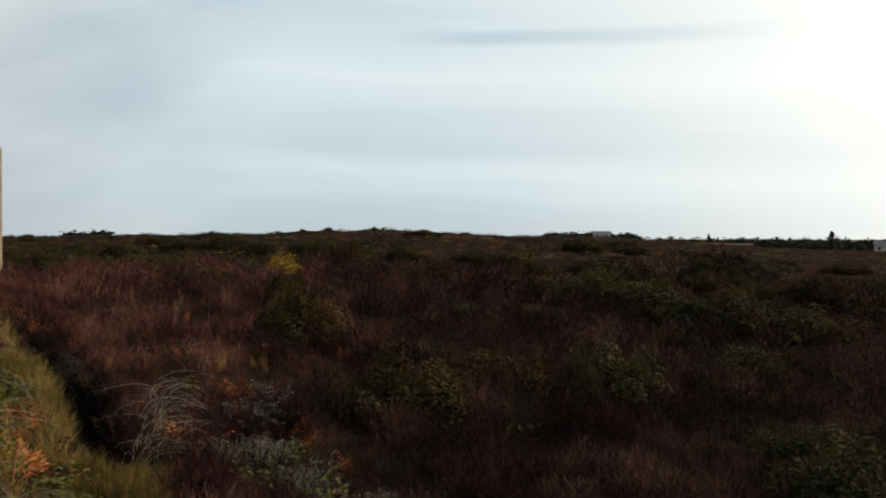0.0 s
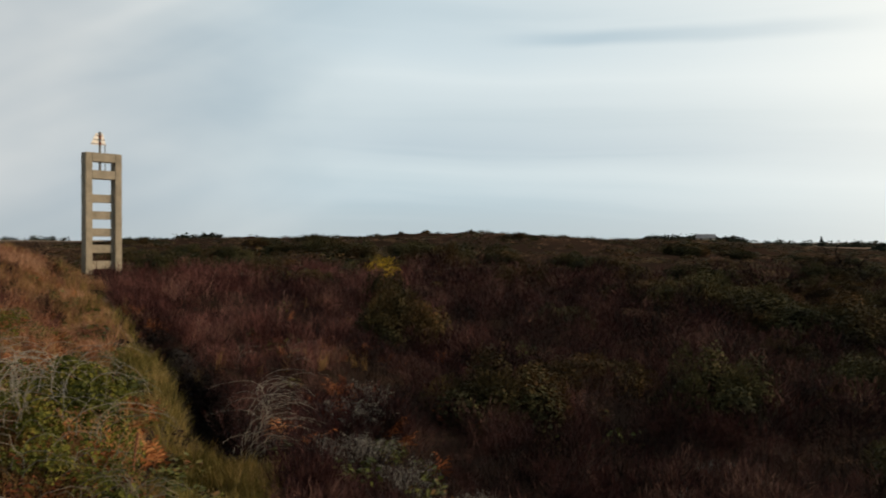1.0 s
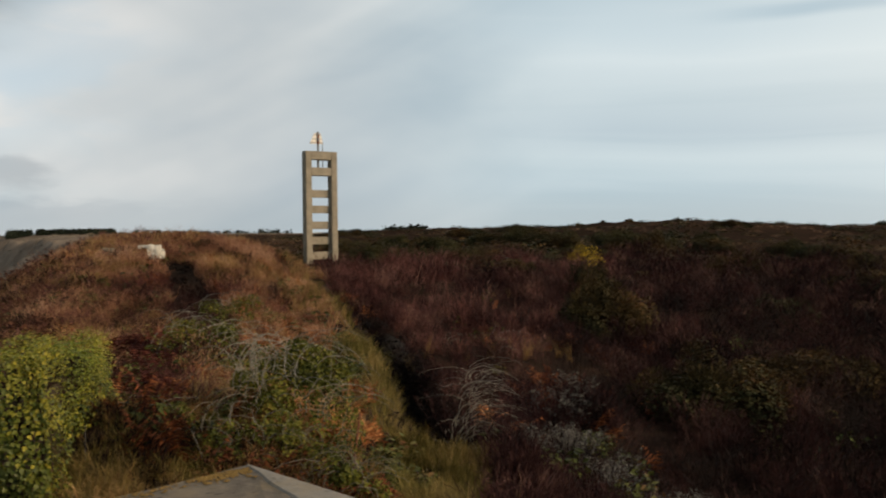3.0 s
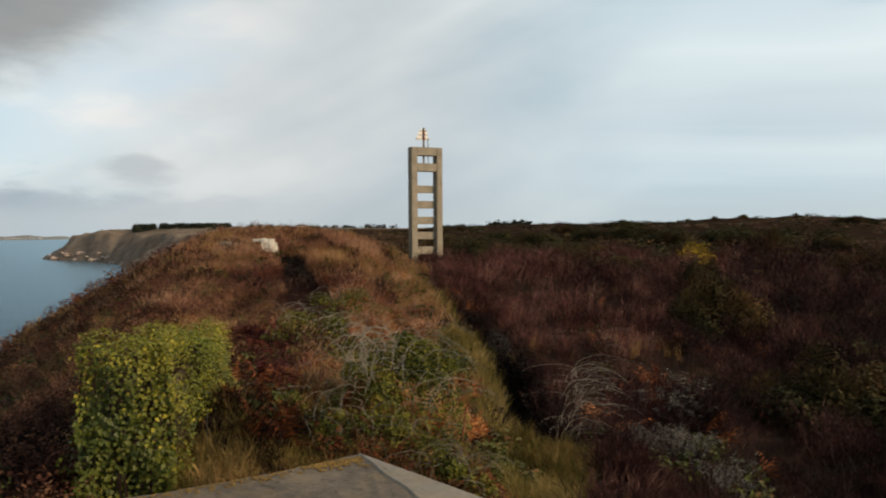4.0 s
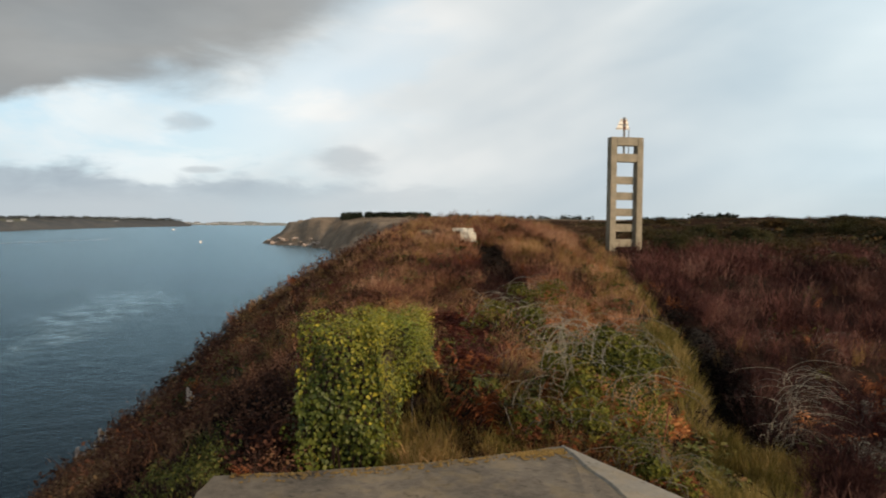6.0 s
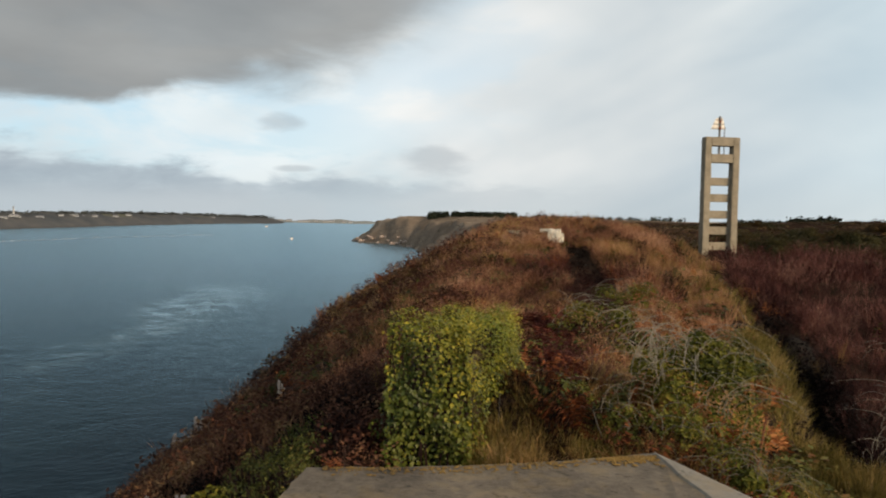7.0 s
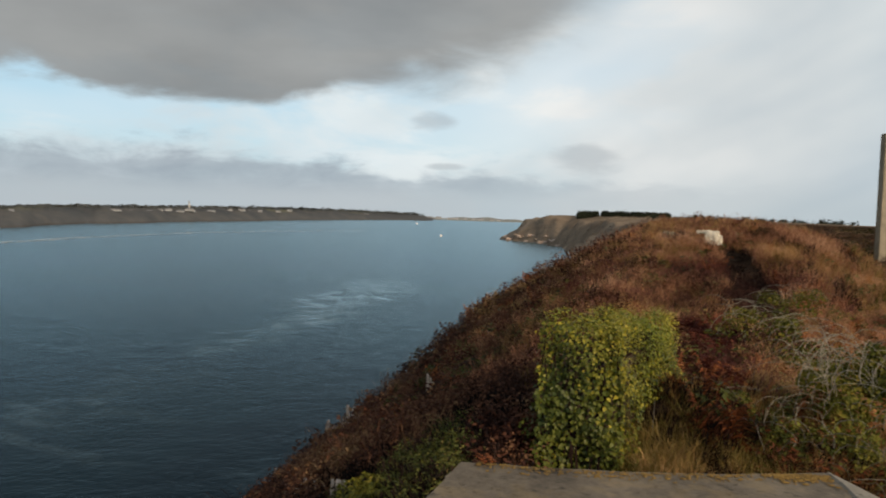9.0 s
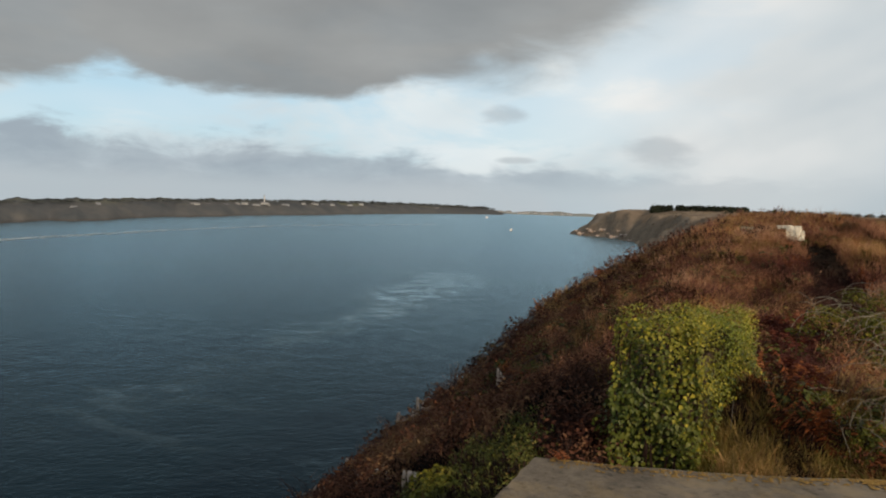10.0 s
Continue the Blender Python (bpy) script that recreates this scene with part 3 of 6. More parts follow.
h0 = np.interp(sa, SH_AZ, SH_H) * np.clip((sa - 61.2) / 1.6, 0.05, 1) ** 0.5 * (1 + 0.05 * np.sin(sa * 3.7) + 0.03 * np.sin(sa * 11))
DD = w0[None] + back[:, None] * (w0[None] / 1700)
ZZ = h0[None] * prof[:, None] * (1 + 0.05 * np.sin(sa[None] * 2.1 + back[:, None] * 0.02))
AA = np.radians(sa)[None] + 0 * DD
ks = np.arange(len(back) * len(sa)).reshape(len(back), len(sa))
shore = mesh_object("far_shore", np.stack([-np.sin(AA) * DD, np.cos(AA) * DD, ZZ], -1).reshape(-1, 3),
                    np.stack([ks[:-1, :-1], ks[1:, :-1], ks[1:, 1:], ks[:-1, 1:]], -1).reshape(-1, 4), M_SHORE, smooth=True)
tagged(shore, "low brown opposite shore of the strait with fields on top, haze in its colour", "shore", kind="structure")
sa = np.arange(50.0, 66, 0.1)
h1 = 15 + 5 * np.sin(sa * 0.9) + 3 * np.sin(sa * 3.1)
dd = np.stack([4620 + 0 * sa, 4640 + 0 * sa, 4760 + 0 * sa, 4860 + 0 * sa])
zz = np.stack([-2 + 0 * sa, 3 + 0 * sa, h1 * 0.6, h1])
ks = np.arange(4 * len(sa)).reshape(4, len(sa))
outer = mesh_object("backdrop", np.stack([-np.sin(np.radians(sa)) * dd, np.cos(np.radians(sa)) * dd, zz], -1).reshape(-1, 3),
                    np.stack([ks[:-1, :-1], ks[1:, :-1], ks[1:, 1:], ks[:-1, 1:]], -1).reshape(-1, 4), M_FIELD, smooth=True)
tagged(outer, "low land on the horizon beyond the strait, paled by painted haze", "coast", kind="structure")
# ---- the concrete bunker on whose roof the camera turns ----
def prism(poly, z0, z1):
    bm = bmesh.new()
    lo = [bm.verts.new((x, y, z0)) for x, y in poly]
    hi = [bm.verts.new((x, y, z1)) for x, y in poly]
    bm.faces.new(hi)
    bm.faces.new(lo[::-1])
    for i in range(len(poly)):
        j = (i + 1) % len(poly)
        bm.faces.new((lo[i], lo[j], hi[j], hi[i]))
    return bm


def lerp2(a, b, t):
    return a[0] + (b[0] - a[0]) * t, a[1] + (b[1] - a[1]) * t


TOP = HC - 1.7
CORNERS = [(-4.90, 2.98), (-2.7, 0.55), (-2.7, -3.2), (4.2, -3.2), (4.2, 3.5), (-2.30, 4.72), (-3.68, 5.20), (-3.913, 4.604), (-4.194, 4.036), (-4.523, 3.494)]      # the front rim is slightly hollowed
bunker = empty("concrete_bunker", Matrix.Translation((0, 0, HC - 4.0)))
tagged(bunker, "weathered grey concrete bunker with a flat angular roof", "bunker")


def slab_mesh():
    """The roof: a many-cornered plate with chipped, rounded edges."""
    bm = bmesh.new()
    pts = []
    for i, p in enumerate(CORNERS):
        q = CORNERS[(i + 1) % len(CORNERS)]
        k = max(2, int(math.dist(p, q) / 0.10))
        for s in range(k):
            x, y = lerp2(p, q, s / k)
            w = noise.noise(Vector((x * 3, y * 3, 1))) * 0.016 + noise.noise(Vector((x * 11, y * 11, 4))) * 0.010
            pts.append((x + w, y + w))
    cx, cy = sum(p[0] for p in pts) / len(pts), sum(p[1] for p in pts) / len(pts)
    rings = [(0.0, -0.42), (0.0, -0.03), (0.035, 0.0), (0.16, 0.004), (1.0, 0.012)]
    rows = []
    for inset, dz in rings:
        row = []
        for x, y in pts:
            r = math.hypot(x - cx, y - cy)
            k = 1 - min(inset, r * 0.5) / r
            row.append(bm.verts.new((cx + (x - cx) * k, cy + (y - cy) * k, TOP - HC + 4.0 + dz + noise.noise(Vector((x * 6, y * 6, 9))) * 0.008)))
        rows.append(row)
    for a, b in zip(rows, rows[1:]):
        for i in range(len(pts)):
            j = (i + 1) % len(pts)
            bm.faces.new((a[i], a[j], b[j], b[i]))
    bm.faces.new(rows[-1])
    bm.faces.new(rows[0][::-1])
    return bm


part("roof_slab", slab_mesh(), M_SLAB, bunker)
# the pale sloping kerb along one roof edge
A0, B0 = Vector((-3.62, 5.16, 0)), Vector((-2.30, 4.70, 0))
C0 = Vector((4.1, 3.50, 0))
bm = bmesh.new()
prev = None
path = [A0.lerp(B0, i / 14) for i in range(14)] + [B0.lerp(C0, i / 40) for i in range(41)]
for i, p in enumerate(path):
    w = min(0.40, 0.03 + 0.028 * i) + noise.noise(p * 4) * 0.03
    d = (path[min(i + 1, len(path) - 1)] - path[max(i - 1, 0)]).normalized()
    nrm = Vector((d.y, -d.x, 0))
    z = 2.3 + 0.012
    row = [bm.verts.new((*(p - nrm * 0.06)[:2], z - 0.16)), bm.verts.new((*(p - nrm * 0.045)[:2], z - 0.035)), bm.verts.new((*(p + nrm * 0.02)[:2], z + 0.004)), bm.verts.new((*(p + nrm * w)[:2], z + 0.008)), bm.verts.new((*(p + nrm * (w + 0.03))[:2], z - 0.02))]
    if prev:
        for a, b in zip(range(4), range(1, 5)):
            bm.faces.new((prev[a], row[a], row[b], prev[b]))
    prev = row
part("kerb", bm, M_EDGE, bunker, "pale worn concrete strip along the roof edge")
# lichen and moss along the roof's outer rim
lr = random.Random(5)
bm = bmesh.new()
for a, b2, cnt in (((-4.86, 3.02), (-3.68, 5.13), 420), ((-3.66, 5.10), (-2.4, 4.62), 50), ((-3.86, 4.78), (-3.66, 5.12), 340)):
    for _ in range(cnt):
        k = lr.uniform(0.02, 0.985)
        x, y = lerp2(a, b2, k)
        inw = abs(lr.gauss(0, 0.07)) + 0.04 + (0.46 * k * (1 - k) if cnt == 420 else 0.03)
        x, y = x + inw * 0.87, y - inw * 0.49 - (0.05 if cnt == 50 else 0)
        r0 = lr.uniform(0.004, 0.011) * (2.4 if lr.random() < 0.18 else 1)
        ring = [bm.verts.new((x + r0 * lr.uniform(0.6, 1.3) * math.cos(q), y + r0 * lr.uniform(0.6, 1.3) * math.sin(q), 2.3 + 0.010)) for q in np.linspace(0, 5.5, 7)]
        mid = bm.verts.new((x, y, 2.3 + 0.016 + r0 * 0.06))
        for i in range(7):
            bm.faces.new((ring[i], ring[(i + 1) % 7], mid))
tagged(part("lichen", bm, M_LICHEN, bunker), "orange lichen and moss crust on the roof rim", kind="stuff")
inner = [(x * 0.93 - 0.02, y * 0.93) for x, y in CORNERS]
for i, p in enumerate(inner):
    q = inner[(i + 1) % len(inner)]
    c = lerp2(p, q, 0.5)
    L = math.dist(p, q)
    bm = box(L, 0.3, 3.2, (0, 0, 0), 0.02)
    ob = part("wall", bm, M_WALLC, bunker)
    ob.matrix_local = pose(c[0], c[1], 1.87 - 1.6, 0, 0, math.degrees(math.atan2(q[1] - p[1], q[0] - p[0])))


# ---- the lattice beacon tower ----
def make_beacon():
    d = 70.0
    at = on_ground(30.75, d)
    base = HC - 2.6
    top = HC + 7.05
    H = top - base
    t = empty("beacon_tower", pose(at.x, at.y, base, 0, 0, 30.5 + 24))
    tagged(t, "tall beige concrete ladder-shaped sea beacon with a slatted topmark", "beacon")
    w, dep, pw = 2.95, 0.85, 0.56
    for sx in (-1, 1):
        part("post", box(pw, dep, H + 1.0, (sx * (w - pw) / 2, 0, (H - 1.0) / 2), 0.04), M_TOWER, t)
    span = w - 2 * pw
    part("top_beam", box(span + 0.02, dep - 0.01, 0.72, (0, 0, H - 0.36), 0.03), M_TOWER, t)
    part("cross_beam", box(span + 0.02, dep - 0.02, 0.70, (0, 0, H - 1.75), 0.03), M_TOWER, t)
    for z in (H - 3.65, H - 5.0, H - 6.38, H - 7.7, H - 9.0):
        part("rung", box(span + 0.02, 0.34, 0.66, (0, 0.12, z), 0.03), M_TOWER, t)
    for z in (H - 2.1 - 4.95,):
        part("rail", box(span + 0.02, 0.06, 0.10, (0, 0.38, z), 0.01), M_METAL, t)
    v, f = tube([(-0.10, 0.1, H - 1.5), (-0.10, 0.1, H), (-0.10, 0.1, H + 1.75)], [0.10, 0.10, 0.08], 8)
    mesh_object("mast", v, f, M_METAL, t)
    v, f = tube([(0.32, 0.1, H - 1.5), (0.32, 0.1, H + 0.9)], [0.035, 0.035], 6)
    mesh_object("mast", v, f, M_METAL, t)
    # topmark: two pale tapering panels on either side of a red and white banded sleeve
    for sx, wide in ((-1, 0.66), (1, 0.38)):
        bm = prism([(0.11 * sx, -0.02), (wide * sx + 0.11 * sx, -0.02), (wide * sx + 0.11 * sx, 0.02), (0.11 * sx, 0.02)], H + 0.68, H + 1.60)
        for v in bm.verts:
            if v.co.z > H + 1.0:
                v.co.x = sx * (0.11 + (abs(v.co.x) - 0.11) * 0.35)
            v.co += Vector((-0.10, 0.1, 0))
        bmesh.ops.recalc_face_normals(bm, faces=bm.faces[:])
        panel = part("panel", bm, M_PAINT, t, "pale tapering topmark panel")
        for k in range(3):
            z = H + 0.76 + k * 0.34
            part("batten", box(wide * (1 - 0.3 * k) * 0.95, 0.03, 0.05, (-0.10 + sx * (0.11 + wide * (1 - 0.3 * k) / 2), 0.065, z), 0.005), M_METAL, panel)
    for k in range(4):
        v, f = tube([(-0.10, 0.1, H + 0.66 + 0.26 * k), (-0.10, 0.1, H + 0.91 + 0.26 * k)], [0.125, 0.125], 10)
        mesh_object("sleeve_band", v, f, M_METAL if k % 2 else M_RUST, t)
    return t


make_beacon()


# ---- remains of white walls on the crest ----
def make_ruin(az, d, z, blocks, label):
    p = on_ground(az, d)
    t = empty("ruined_wall", pose(p.x, p.y, z, 0, 0, az - 8))
    tagged(t, label, "ruin", "white wall remains on the crest")
    for x, w, lo, hi, depth in blocks:
        bm = box(w, depth, hi - lo, (x, 0, (lo + hi) / 2), 0.02)
        bmesh.ops.subdivide_edges(bm, edges=bm.edges[:], cuts=3, use_grid_fill=True)
        for v in bm.verts:
            q = v.co * 5.0 + Vector((az, x * 3, 0))
            v.co += noise.noise_vector(q) * 0.045 + noise.noise_vector(q * 2.7) * 0.035
        part("wall_block", bm, M_WHITE if az < 43 else M_TOWER, t)
    return t


make_ruin(42.1, 37, HC - 0.76, ((0.16, 0.56, -0.3, 0.32, 0.36), (-0.30, 0.40, 0.17, 0.31, 0.24), (0.48, 0.16, -0.3, 0.12, 0.25)), "broken block of white rendered masonry in the bracken")
make_ruin(44.9, 38, HC - 0.80, ((0.15, 0.50, -0.3, 0.22, 0.28), (0.68, 0.55, -0.3, 0.14, 0.25)), "low stained stub of a rendered wall in dry grass")

# ---- vegetation templates: (verts, faces), about one metre tall ----
rng = np.random.default_rng(7)


def ribbon(pts, width, side):
    """A tapering blade of triangles."""
    pts, n = np.asarray(pts, float), len(pts)
    w = width * np.linspace(1, 0, n)[:, None] * np.asarray(side)[None]
    v = np.concatenate([pts[:-1] - w[:-1], pts[:-1] + w[:-1], pts[-1:]])
    f = []
    for i in range(n - 2):
        f += [(i, i + n - 1, i + n), (i, i + n, i + 1)]
    f.append((n - 2, 2 * n - 3, 2 * n - 2))
    return v, np.array(f)


def t_grass(n=20, spread=0.22, lean=0.55, width=0.016):
    out = []
    for _ in range(n):
        a, r = rng.uniform(0, 6.283), spread * math.sqrt(rng.uniform())
        b = a + rng.normal(0, 0.7)
        h, k = rng.uniform(0.55, 1.0), lean * rng.uniform(0.3, 1.2)
        p0 = np.array([r * math.cos(a), r * math.sin(a), 0.0])
        dr = np.array([math.cos(b), math.sin(b), 0])
        pts = [p0, p0 + dr * k * 0.3 * h + [0, 0, 0.62 * h], p0 + dr * k * h + [0, 0, h * (1 - 0.25 * k)]]
        out.append(ribbon(pts, width, (-dr[1], dr[0], 0)))
    return join(out)


def t_bracken(n=5, pairs=6, leafy=0.30):
    out = []
    for _ in range(n):
        a = rng.uniform(0, 6.283)
        dr = np.array([math.cos(a), math.sin(a), 0])
        sd = np.array([-dr[1], dr[0], 0])
        h, reach = rng.uniform(0.6, 1.0), rng.uniform(0.3, 0.75)
        s = np.linspace(0, 1, pairs + 3)
        pts = np.stack([dr[0] * reach * s ** 1.5, dr[1] * reach * s ** 1.5, h * (s * 1.5 - 0.65 * s ** 2.4)], 1)
        pts[:, :2] += rng.normal(0, 0.10, 2)
        out.append(ribbon(pts[::3], 0.012, sd))
        for i in range(2, pairs + 2):
            L = leafy * (1 - (i - 2) / (pairs + 0.5)) + 0.03
            fw = pts[i + 1] - pts[i]
            for sg in (-1, 1):
                tip = pts[i] + sg * sd * L * rng.uniform(0.7, 1.1) + fw * rng.uniform(0.2, 1.0) - np.array([0, 0, L * rng.uniform(0.0, 0.7)])
                out.append((np.array([pts[i] - fw * 0.3, pts[i] + fw * 0.4, tip]), np.array([(0, 1, 2)])))
    return join(out)


def t_stalks(n=15, spread=0.4):
    """Upright forked twigs."""
    out = []
    for _ in range(n):
        a, r = rng.uniform(0, 6.283), spread * math.sqrt(rng.uniform())
        p0 = np.array([r * math.cos(a), r * math.sin(a), 0.0])
        ln = rng.normal(0, 0.20, 2)
        h = rng.uniform(0.45, 1.05)
        tip = p0 + [ln[0], ln[1], h]
        b = rng.uniform(0, 6.283)
        sd = np.array([math.cos(b), math.sin(b), 0])
        out.append(ribbon([p0, (p0 + tip) / 2 + [ln[1] * 0.3, 0, 0], tip], 0.012, sd))
        for q in (0.40, 0.58, 0.74, 0.88):
            m = p0 + (tip - p0) * q
            c = rng.uniform(0, 6.283)
            e = np.array([math.cos(c), math.sin(c), rng.uniform(0.5, 1.3)]) * rng.uniform(0.10, 0.26)
            s2 = np.array([-math.sin(c), math.cos(c), 0]) * 0.011
            out.append((np.array([m - s2, m + s2, m + e]), np.array([(0, 1, 2)])))
    return join(out)


def t_leaves(n=110, size=0.085, squash=0.8, spiky=0.0, lobes=5, thin=0.28):
    """A dense uneven mound of small leaves, gaps between its lobes."""
    lob = rng.normal(0, 1, (lobes, 3))
    lob[:, 2] = np.abs(lob[:, 2]) * 0.8
    lob /= np.linalg.norm(lob, axis=1)[:, None]
    u = rng.normal(0, 1, (n, 3))
    u[:, 2] = np.abs(u[:, 2])
    u /= np.linalg.norm(u, axis=1)[:, None]
    near = (u @ lob.T).max(1)
    rad = 0.5 * (0.45 + 0.62 * np.clip(near, 0, 1) ** 3) * rng.uniform(0.72, 1.06, n)
    c = u * rad[:, None] * [1, 1, squash * 2] + [0, 0, 0.02]
    nrm = u + rng.normal(0, 0.55, (n, 3))
    nrm /= np.linalg.norm(nrm, axis=1)[:, None]
    e1 = np.cross(nrm, rng.normal(0, 1, (n, 3)))
    if spiky:
        e1 = u + rng.normal(0, 0.35, (n, 3)) + [0, 0, 0.5]
    e1 /= np.linalg.norm(e1, axis=1)[:, None]
    e2 = np.cross(nrm, e1)
    e2 /= np.linalg.norm(e2, axis=1)[:, None] + 1e-9
    s = size * rng.uniform(0.6, 1.3, n)[:, None]
    ln, wd = (1.0, 0.55) if not spiky else (1.5, thin)
    v = np.stack([c - e1 * s * ln, c + e2 * s * wd + nrm * s * 0.15, c + e1 * s * ln, c - e2 * s * wd + nrm * s * 0.15], 1).reshape(-1, 3)
    k = np.arange(n)[:, None] * 4
    return v, np.concatenate([k + [0, 1, 2], k + [0, 2, 3]])


def t_twigs(depth=4, spread=0.55, r0=0.02, leafy=0):
    """A bare shrub of forking tapered sticks."""
    out = []

    def grow(p, d, length, r, k):
        bend = rng.normal(0, 0.18, 3)
        q = p + d * length * 0.5 + bend * length * 0.15
        e = p + d * length + bend * length * 0.3
        out.append(tube([p, q, e], [r, r * 0.8, r * 0.6], 3))
        if k:
            for _ in range(3 if rng.uniform() < 0.6 else 2):
                nd = d + rng.normal(0, spread, 3) + [0, 0, 0.15]
                grow(p + (e - p) * rng.uniform(0.55, 1.0), nd / np.linalg.norm(nd), length * rng.uniform(0.55, 0.8), r * 0.58, k - 1)

    for _ in range(5):
        d = rng.normal(0, 0.4, 3) + [0, 0, 1]
        grow(rng.normal(0, 0.08, 3) * [1, 1, 0], d / np.linalg.norm(d), 0.36, r0, depth - 1)
    return join(out)


FAR = {}


def scatter(kinds, pos, size, tall=1.0, tip=0.12):
    """Many copies of the given templates as one pair of arrays."""
    pos = np.asarray(pos)
    thin = FAR.get(id(kinds))
    far_off = np.hypot(pos[:, 0], pos[:, 1]) > 26
    if thin and far_off.any() and not far_off.all():
        size, tall = np.broadcast_to(size, len(pos)), np.broadcast_to(tall, len(pos))
        return join([scatter(kinds, pos[~far_off], size[~far_off], tall[~far_off], tip), scatter(thin, pos[far_off], size[far_off], tall[far_off], tip)])
    if thin and far_off.all():
        kinds = thin
    n = len(pos)
    which = rng.integers(0, len(kinds), n)
    rot, tx, ty = rng.uniform(0, 6.283, n), rng.normal(0, tip, n), rng.normal(0, tip, n)
    size = np.broadcast_to(size, n) * rng.uniform(0.75, 1.3, n)
    hgt = size * np.broadcast_to(tall, n) * rng.uniform(0.8, 1.25, n)
    vs, fs, o = [], [], 0
    for k, (tv, tf) in enumerate(kinds):
        m = np.where(which == k)[0]
        if not len(m):
            continue
        c, s = np.cos(rot[m])[:, None], np.sin(rot[m])[:, None]
        X = (tv[None, :, 0] * c - tv[None, :, 1] * s) * size[m, None]
        Y = (tv[None, :, 0] * s + tv[None, :, 1] * c) * size[m, None]
        Z = tv[None, :, 2] * hgt[m, None]
        X, Y = X + Z * tx[m, None], Y + Z * ty[m, None]
        v = np.stack([X + pos[m, 0:1], Y + pos[m, 1:2], Z + pos[m, 2:3]], -1).reshape(-1, 3)
        f = (tf[None] + (np.arange(len(m)) * len(tv))[:, None, None]).reshape(-1, 3) + o
        vs.append(v)
        fs.append(f)
        o += len(v)
    return np.concatenate(vs), np.concatenate(fs)


# split rocks on the cliff slope: bearing, distance, width, how far their tops lie above the horizon, shards
ROCKS = ((61.0, 24.5, 0.20, -11.5, 3), (66.9, 23.0, 0.28, -16.4, 3), (68.9, 14.5, 0.28, -18.4, 4), (67.3, 11.5, 0.20, -18.4, 3), (70.4, 17.0, 0.28, -18.8, 4),
         (66.4, 46, 0.62, -13.2, 4), (67.0, 45, 0.45, -14.2, 3), (67.8, 44, 0.62, -14.8, 4), (71.5, 41, 0.5, -17.8, 3), (73.8, 38, 0.45, -19.2, 3))


def strew(n, az0, az1, d0, d1, keep=None, bias=1.0):
    """Random places on the land, evenly over bearing and the logarithm of distance."""
    az = rng.uniform(az0, az1, n)
    d = np.exp(np.log(d0) + (np.log(d1) - np.log(d0)) * rng.uniform(0, 1, n) ** bias)
    x, y = -np.sin(np.radians(az)) * d, np.cos(np.radians(az)) * d
    z = land(x, y)
    ok = z > 1.0
    if keep is not None:
        ok &= keep(x, y, az, d)
    # nothing grows in the sunken path, on the wall remains or on the bunker
    ok &= ~((np.abs(az - 42.2) < 0.9) & (d > 34.5) & (d < 37.5))
    ok &= ~((np.abs(az - 44.6) < 0.7) & (d > 36.5) & (d < 38.5))
    for raz, rd, rw, _, _ in ROCKS[:5]:
        ok &= ~((np.abs(az - raz) * d * 0.01745 < rw * 0.8 + 0.12) & (d < rd + 0.4) & (d > rd - 0.12 * rd))
    ok &= ~((x > -5.0) & (x < 4.6) & (y > -3.4) & (y < 5.4) & (y < 5.35 - (x + 3.7) * 0.22) & (y > -1.1 * x - 2.3))
    return np.stack([x, y, z - 0.03], 1)[ok], az[ok], d[ok]


def stuff(name, pieces, mat, label, category):
    v, f = join(pieces)
    return tagged(mesh_object(name, v, f, mat), label, category, kind="stuff")


def patchy(x, y, size, seed, level=0.0):
    return wobble(x, y, size, seed) + 0.5 * wobble(x, y, size * 0.37, seed + 3) > level


K_GRASS = [t_grass() for _ in range(4)]
K_BRACK = [t_bracken() for _ in range(5)]
K_STALK = [t_stalks() for _ in range(4)]
K_LEAF = [t_leaves(64, 0.095) for _ in range(6)]
K_GORSE = [t_leaves(56, 0.098, 0.75, 0.0, 7) for _ in range(6)]
K_BRUSH = [t_leaves(54, 0.082, 0.7, 1.0, 7) for _ in range(6)]
K_HEATHER = [t_leaves(84, 0.060, 0.8, 0.0, 6) for _ in range(6)]
K_TWIGGY = [t_leaves(120, 0.068, 0.85, 1.0, 8, 0.11) for _ in range(6)]
K_FINE = [t_leaves(150, 0.040, 0.8, 0.0, 8) for _ in range(6)]
FAR.update({id(K_TWIGGY): [t_leaves(70, 0.085, 0.85, 1.0, 8, 0.15) for _ in range(6)], id(K_HEATHER): [t_leaves(58, 0.070, 0.8, 0.0, 6) for _ in range(6)], id(K_LEAF): [t_leaves(36, 0.125) for _ in range(6)], id(K_GORSE): [t_leaves(34, 0.125, 0.75, 0.0, 7) for _ in range(6)],
            id(K_BRUSH): [t_leaves(32, 0.105, 0.7, 1.0, 7) for _ in range(6)]})       # fewer, larger leaves for distant plants


def green_patch(x, y, az, d):
    """Low grass beside the near end of the sunken path."""
    return (d < 15.2) & ((ditch_gap(x, y) < 1.5 + 0.8 * wobble(x, y, 1.3, 8.0)) | (az > 19.0 + 0.8 * wobble(x, y, 1.3, 8.0)) & (az < 26.5) & (d > 8.5))


def clear_path(x, y, az, d):
    return (ditch_gap(x, y) > 0.62 * (d < 45)) & ~green_patch(x, y, az, d) & (ditch_gap(x, y, HOLLOW) > 0.8)


